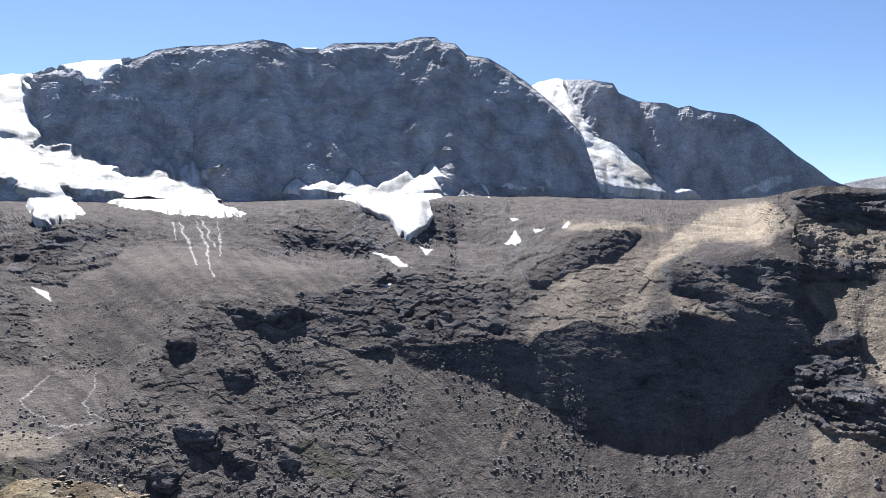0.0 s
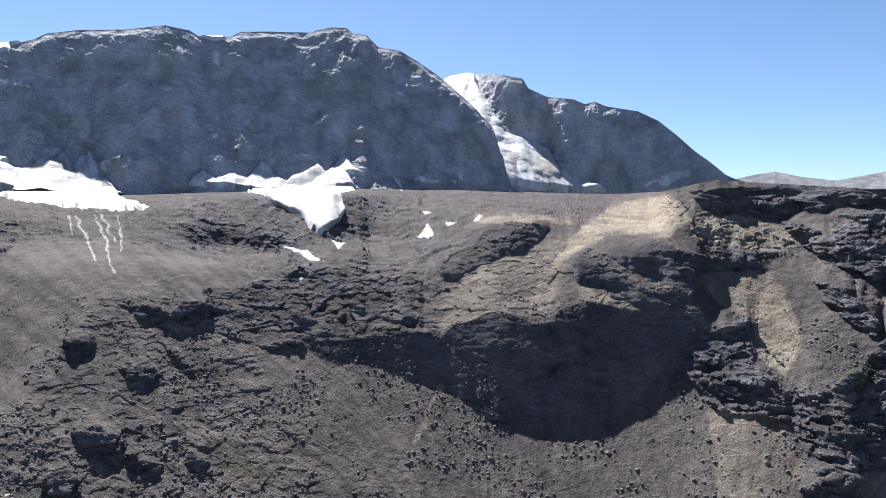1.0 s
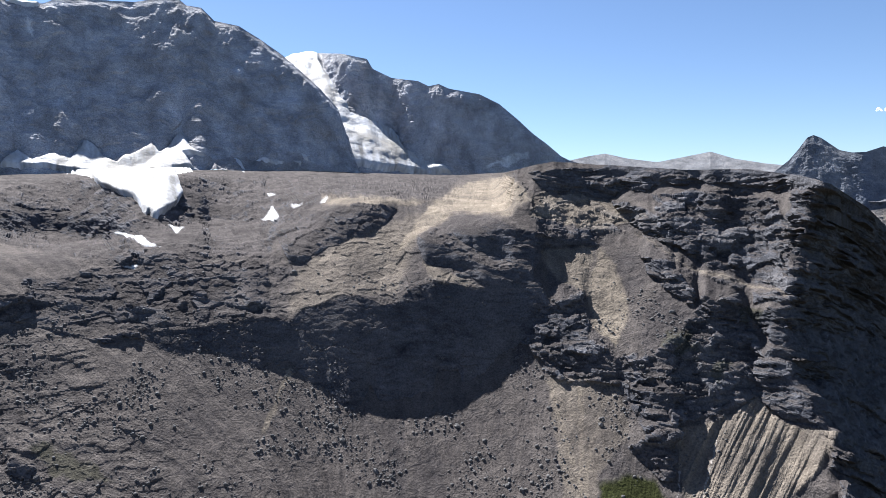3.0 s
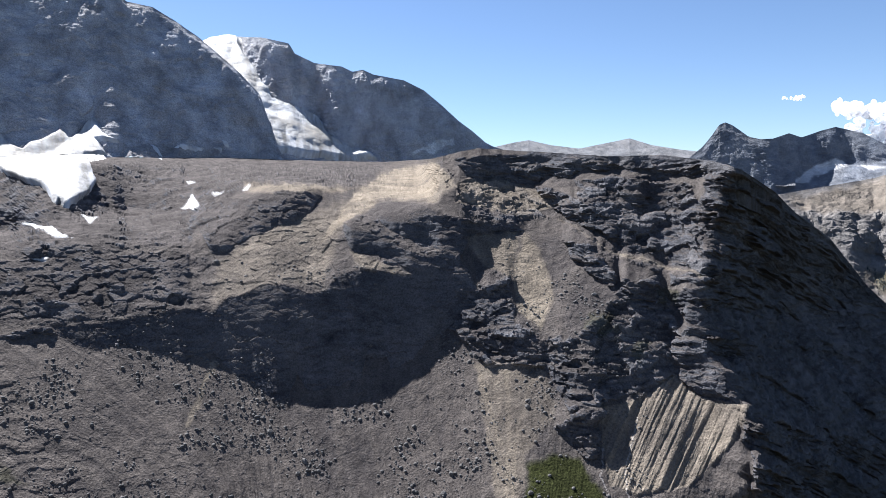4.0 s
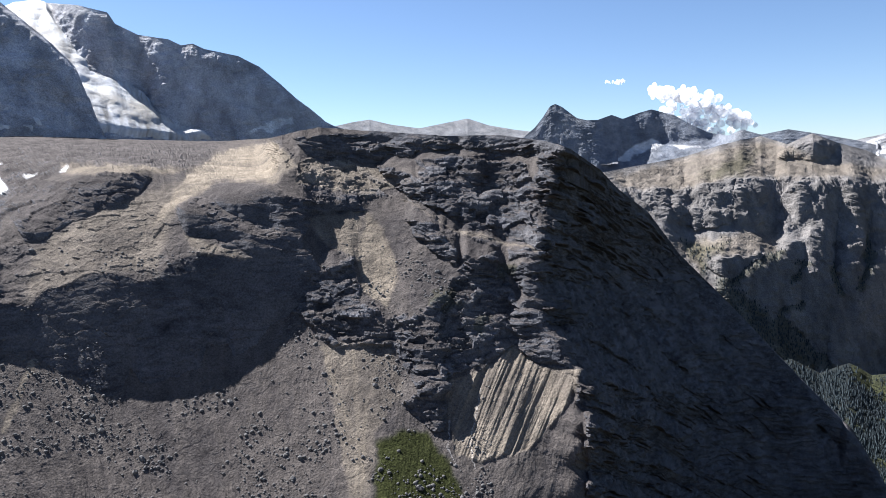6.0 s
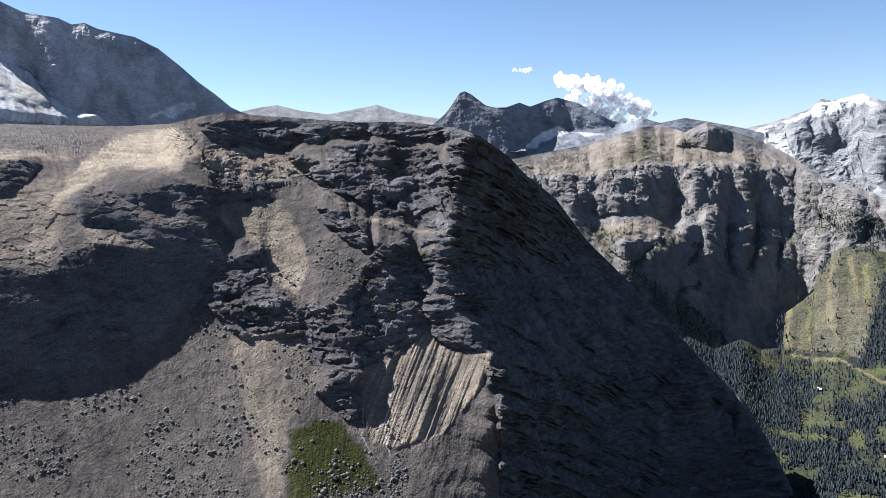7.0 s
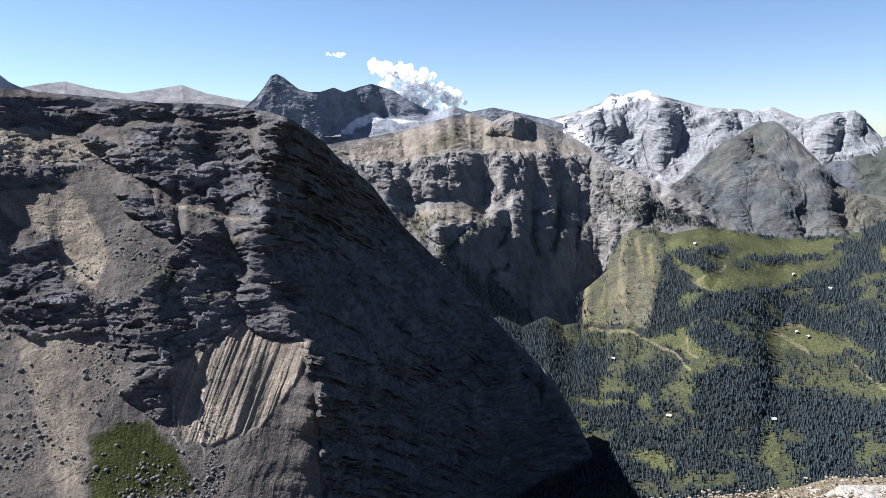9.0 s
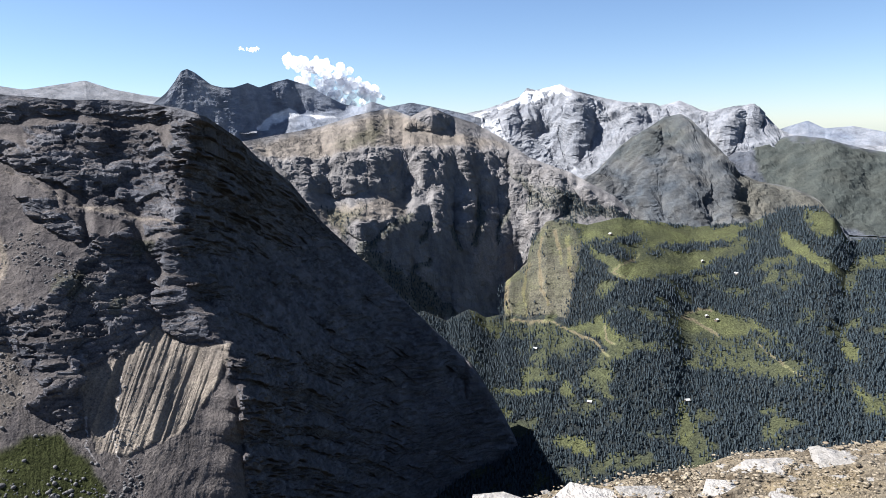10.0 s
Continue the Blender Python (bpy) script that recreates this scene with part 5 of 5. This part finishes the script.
def joined_stones(name, meshes, spots, sizes, label, mat, tilt=0.35, category="stones"):
    """Loose stones past counting, as one mesh."""
    rs = np.random.default_rng(len(name))
    vs, fs, base = [], [], 0
    shapes = []
    for me in meshes:
        co = np.empty(len(me.vertices) * 3, np.float32)
        me.vertices.foreach_get("co", co)
        tri = np.array([q.vertices[:] for q in me.polygons], np.int32)
        shapes.append((co.reshape(-1, 3), tri))
    for k, (s, size) in enumerate(zip(spots, sizes)):
        co, tri = shapes[k % len(shapes)]
        e = Euler((rs.normal(0, tilt), rs.normal(0, tilt), rs.uniform(0, 6.28))).to_matrix()
        vs.append((co * size) @ np.array(e).T + s)
        fs.append(tri + base)
        base += len(co)
    v, f = np.concatenate(vs), np.concatenate(fs)
    me = bpy.data.meshes.new(name)
    me.vertices.add(len(v))
    me.vertices.foreach_set("co", v.reshape(-1).astype(np.float32))
    me.loops.add(f.size)
    me.loops.foreach_set("vertex_index", f.reshape(-1).astype(np.int32))
    me.polygons.add(len(f))
    me.polygons.foreach_set("loop_start", np.arange(0, f.size, 3, dtype=np.int32))
    me.update(calc_edges=True)
    me.materials.append(mat)
    return tagged(new(name, me), label, category, kind="stuff")


# ---- boulders on the scree ----
blocks_m = [stone_mesh("scree_block", s, 0.75, GREY_STONE) for s in range(5)]
rg = np.random.default_rng(21)
h_, w_ = SCREE.shape[:2]
ii, jj = rg.integers(int(h_ * 0.3), int(h_ * 0.985), 40000), rg.integers(0, int(w_ * 0.68), 40000)
clump = fbm(SCREE[ii, jj] + 610, 70, 4, 0.6)
keep = (rg.random(40000) < smooth(-0.15, 0.4, clump) * (0.35 + 0.65 * LOOSE[ii, jj]))
ii, jj = ii[keep][:7000], jj[keep][:7000]
spots = SCREE[ii, jj].astype(np.float64)
sizes = np.clip(rg.lognormal(-0.05, 0.5, len(spots)), 0.5, 2.6)
joined_stones("scree_stones", blocks_m, spots, sizes, "scattered grey blocks on the scree slopes", GREY_STONE)
big = np.where((LOOSE[ii, jj] > 0.5))[0][:70]
for k, i in enumerate(big):
    ob = new("boulder", blocks_m[k % 5])
    s = rg.uniform(2.2, 4.2)
    ob.matrix_world = pose(*spots[i], rg.uniform(-20, 20), rg.uniform(-20, 20), rg.uniform(0, 360)) @ Matrix.Diagonal((s, s * 0.9, s, 1))
    tagged(ob, "large grey angular boulder lying on the scree", "boulder", group="boulders on the scree")
# ---- chips and slabs on the summit ----
chips_m = [stone_mesh("stone_chip", 40 + s, 0.16, CHIP) for s in range(6)]
slab_m = [stone_mesh("stone_slab", 80 + s, 0.11, PALE_STONE) for s in range(5)]
rg = np.random.default_rng(5)
h_, w_ = TOP.shape[:2]
turn_of = np.linspace(-180, 180, w_)


def on_top(bearing, u):
    """A place on the summit ground: bearing, and 0 to 1 from the camera's feet to the brink."""
    j = int(np.clip((bearing + 180) / 360 * (w_ - 1), 0, w_ - 1))
    return TOP[20 + int(np.clip(u, 0, 1.05) * 90), j]


n_chip = 16000
bb = np.where(rg.random(n_chip) < 0.85, rg.uniform(58, 104, n_chip), rg.uniform(-44, -14, n_chip))
uu = 1.03 * rg.random(n_chip) ** 0.6
joined_stones("stone_chips", chips_m, np.array([on_top(b, u) for b, u in zip(bb, uu)]) + rg.normal(0, 0.035, (n_chip, 3)) * (1, 1, 0.05), np.clip(rg.lognormal(-4.75, 0.5, n_chip), 0.004, 0.03), "countless flat pale stone chips on the summit", CHIP, 0.09)
for k in range(230):
    b, u = rg.uniform(60, 103), 1.0 * rg.random() ** 0.7
    ob = new("stone_slab", slab_m[k % 5])
    s = rg.uniform(0.03, 0.08) if k % 6 else rg.uniform(0.16, 0.42)
    x, y, z = on_top(b, u)
    ob.matrix_world = pose(x, y, z - 0.075 * s, rg.normal(0, 4), rg.normal(0, 4), rg.uniform(0, 360)) @ Matrix.Diagonal((s, s * rg.uniform(0.6, 0.9), s, 1))
    tagged(ob, "flat pale limestone slab lying on the summit ground", "stone", group="slabs on the summit")

# ---- huts and single spruces in the valley ----
HUT_WALL = stone_material("brown_hut_timber", (0.1, 0.07, 0.045), (0.17, 0.125, 0.085), 1.5)
HUT_ROOF = stone_material("pale_shingle_roof", (0.3, 0.29, 0.28), (0.42, 0.41, 0.4), 1.0)
BARK = stone_material("spruce_bark", (0.04, 0.03, 0.022), (0.08, 0.06, 0.045), 3.0)


def part(name, bm, mat, parent, label=""):
    me = bpy.data.meshes.new(name)
    bm.to_mesh(me)
    bm.free()
    me.materials.append(mat)
    ob = new(name, me)
    ob.parent = parent
    return tagged(ob, label) if label else ob


def box(size, at_):
    bm = bmesh.new()
    bmesh.ops.create_cube(bm, size=1.0, matrix=Matrix.Translation(at_) @ Matrix.Diagonal((*size, 1)))
    bmesh.ops.bevel(bm, geom=bm.edges[:], offset=0.06, segments=1, affect="EDGES")
    return bm


def hut():
    """An alpine hut: stone plinth, timber walls, a pitched roof, door and two windows."""
    base_ = tagged(new("alpine_hut"), "small timber alpine hut with a pale roof on a meadow", "hut", group="huts in the valley")
    part("plinth", box((9.4, 7.4, 1.0), (0, 0, 0.3)), GREY_STONE, base_)
    part("wall", box((9, 7, 3.2), (0, 0, 2.2)), HUT_WALL, base_)
    bm = bmesh.new()
    for x in (-5.3, 5.3):
        for y, z in ((-4.4, 3.5), (0, 6.3), (4.4, 3.5), (4.4, 3.9), (0, 6.75), (-4.4, 3.9)):
            bm.verts.new((x, y, z))
    bm.verts.ensure_lookup_table()
    v = bm.verts
    for k in range(6):
        bm.faces.new((v[k], v[(k + 1) % 6], v[6 + (k + 1) % 6], v[6 + k]))
    for s in (0, 6):
        bm.faces.new((v[s], v[s + 1], v[s + 4], v[s + 5]))
        bm.faces.new((v[s + 1], v[s + 2], v[s + 3], v[s + 4]))
    bmesh.ops.recalc_face_normals(bm, faces=bm.faces)
    part("roof", bm, HUT_ROOF, base_, "pale shingled roof")
    part("door", box((1.1, 0.12, 2.0), (0.5, -3.54, 1.8)), BARK, base_)
    for x in (-2.6, 3.0):
        part("window", box((1.0, 0.1, 1.0), (x, -3.54, 2.4)), GREY_STONE, base_)
    return base_


def spruce():
    base_ = tagged(new("spruce_tree"), "single dark spruce standing at a meadow's edge", "tree", group="single spruces")
    bm = bmesh.new()
    bmesh.ops.create_cone(bm, segments=7, radius1=0.35, radius2=0.08, depth=12.0, matrix=Matrix.Translation((0, 0, 6)))
    part("trunk", bm, BARK, base_)
    bm = bmesh.new()
    rs = random.Random(4)
    for k in range(9):
        z = 1.6 + k * 1.55
        r = 3.1 * (1 - k / 9.6)
        made = bmesh.ops.create_cone(bm, segments=11, radius1=r, radius2=0.15 * r, depth=2.3, matrix=Matrix.Translation((0, 0, z + 0.9)))["verts"]
        for w in made:
            if w.co.z < z + 0.5:
                w.co.x *= rs.uniform(0.65, 1.2)
                w.co.y *= rs.uniform(0.65, 1.2)
                w.co.z -= rs.uniform(0, 0.7)
    part("crown", bm, SPRUCE, base_)
    return base_


def on_valley(x, y):
    """The valley floor's height under a place."""
    d = (flatw[:, 0] - x) ** 2 + (flatw[:, 1] - y) ** 2
    return flatw[int(d.argmin()), 2]


first = hut()
for k, (x, y, z) in enumerate([(2162, 241, -554), (2098, 146, -582), (1494, 388, -689), (1527, 191, -659), (1876, 172, -606), (1889, 196, -591), (2123, 495, -610), (1709, 585, -674)]):
    m_ = pose(x, y, on_valley(x, y), 0, 0, 35 * k + 20)
    if k:
        copy_thing(first, m_)
    else:
        first.matrix_world = m_
tree_ = spruce()
rg = np.random.default_rng(33)
edge = np.where((OPEN.reshape(-1) > 0.35) & (OPEN.reshape(-1) < 0.8) & (r_woods.reshape(-1) < 2900))[0]
for k, i in enumerate(rg.choice(edge, 90)):
    x, y, z = flatw[i]
    s = rg.uniform(0.75, 1.25)
    m_ = pose(x, y, z - 0.3, 0, 0, rg.uniform(0, 360))
    if k:
        ob = copy_thing(tree_, m_)
    else:
        ob = tree_
        ob.matrix_world = m_
    ob.scale = (s, s, s)

# ---- clouds ----
m, tree, bsdf = material("cloud_vapour")
bsdf.inputs["Base Color"].default_value = (0.95, 0.95, 0.96, 1)
bsdf.inputs["Roughness"].default_value = 1.0
bsdf.inputs["Specular IOR Level"].default_value = 0.0
soft_edge = put(tree, "BsdfTranslucent", Color=(0.95, 0.95, 0.97, 1))
both = put(tree, "MixShader", Fac=0.8)
tree.links.new(bsdf.outputs[0], both.inputs[1])
tree.links.new(soft_edge.outputs[0], both.inputs[2])
clear = put(tree, "BsdfTransparent")
wisp = put(tree, "MixShader")
wisp.inputs[0].default_value = 0.55
tree.links.new(both.outputs[0], wisp.inputs[1])
tree.links.new(clear.outputs[0], wisp.inputs[2])
tree.links.new(wisp.outputs[0], tree.nodes["Material Output"].inputs["Surface"])
CLOUD = m


def cloud(line, radius, label, seed):
    """A bank of vapour heaped from many puffs along a line."""
    bm = bmesh.new()
    rs = random.Random(seed)
    pts = [Vector(((r * math.sin(radians(b))), r * math.cos(radians(b)), z)) for b, r, z in line]
    for a, b in zip(pts, pts[1:]):
        for k in range(36):
            c = a.lerp(b, rs.random()) + Vector((rs.gauss(0, 0.6), rs.gauss(0, 0.6), rs.gauss(0, 0.45))) * radius * 0.8
            made = bmesh.ops.create_icosphere(bm, subdivisions=2, radius=radius * rs.uniform(0.14, 0.4))["verts"]
            for v in made:
                v.co = v.co * (1 + 0.3 * noise.fractal(v.co / radius * 2.2 + c, 1.0, 2.0, 3)) + c
    me = bpy.data.meshes.new("cloud")
    bm.to_mesh(me)
    bm.free()
    me.polygons.foreach_set("use_smooth", [True] * len(me.polygons))
    me.materials.append(CLOUD)
    return tagged(new("cloud", me), label, "cloud", group="clouds over the ridge")


cloud([(52.89, 4880, 440), (54.12, 4880, 418), (55.77, 4880, 375), (57.43, 4880, 302), (59.1, 4880, 221)], 75, "bright white cumulus cloud above the mountain ridge", 1)
cloud([(53.45, 4885, 342), (55.29, 4885, 269), (57.37, 4885, 195)], 70, "bright white cumulus cloud above the mountain ridge", 2)
cloud([(49.22, 4880, 529), (50.5, 4880, 523)], 26, "small thin white cloud in the blue sky", 3)

# ---- the low ground that closes the place ----
disc = np.linspace(-180, 180, 73)
p, at = lofted([[(0, 4950, -620)], [(0, 3000, -800)], [(0, 300, -820)]], disc, [4, 4])
sheet("ground", p, VALLEY, np.zeros((*p.shape[:2], 4)) + (0.8, 0.5, 0, 0), "low ground round the mountains", "ground", tone=np.full(p.shape[:2], 0.5))
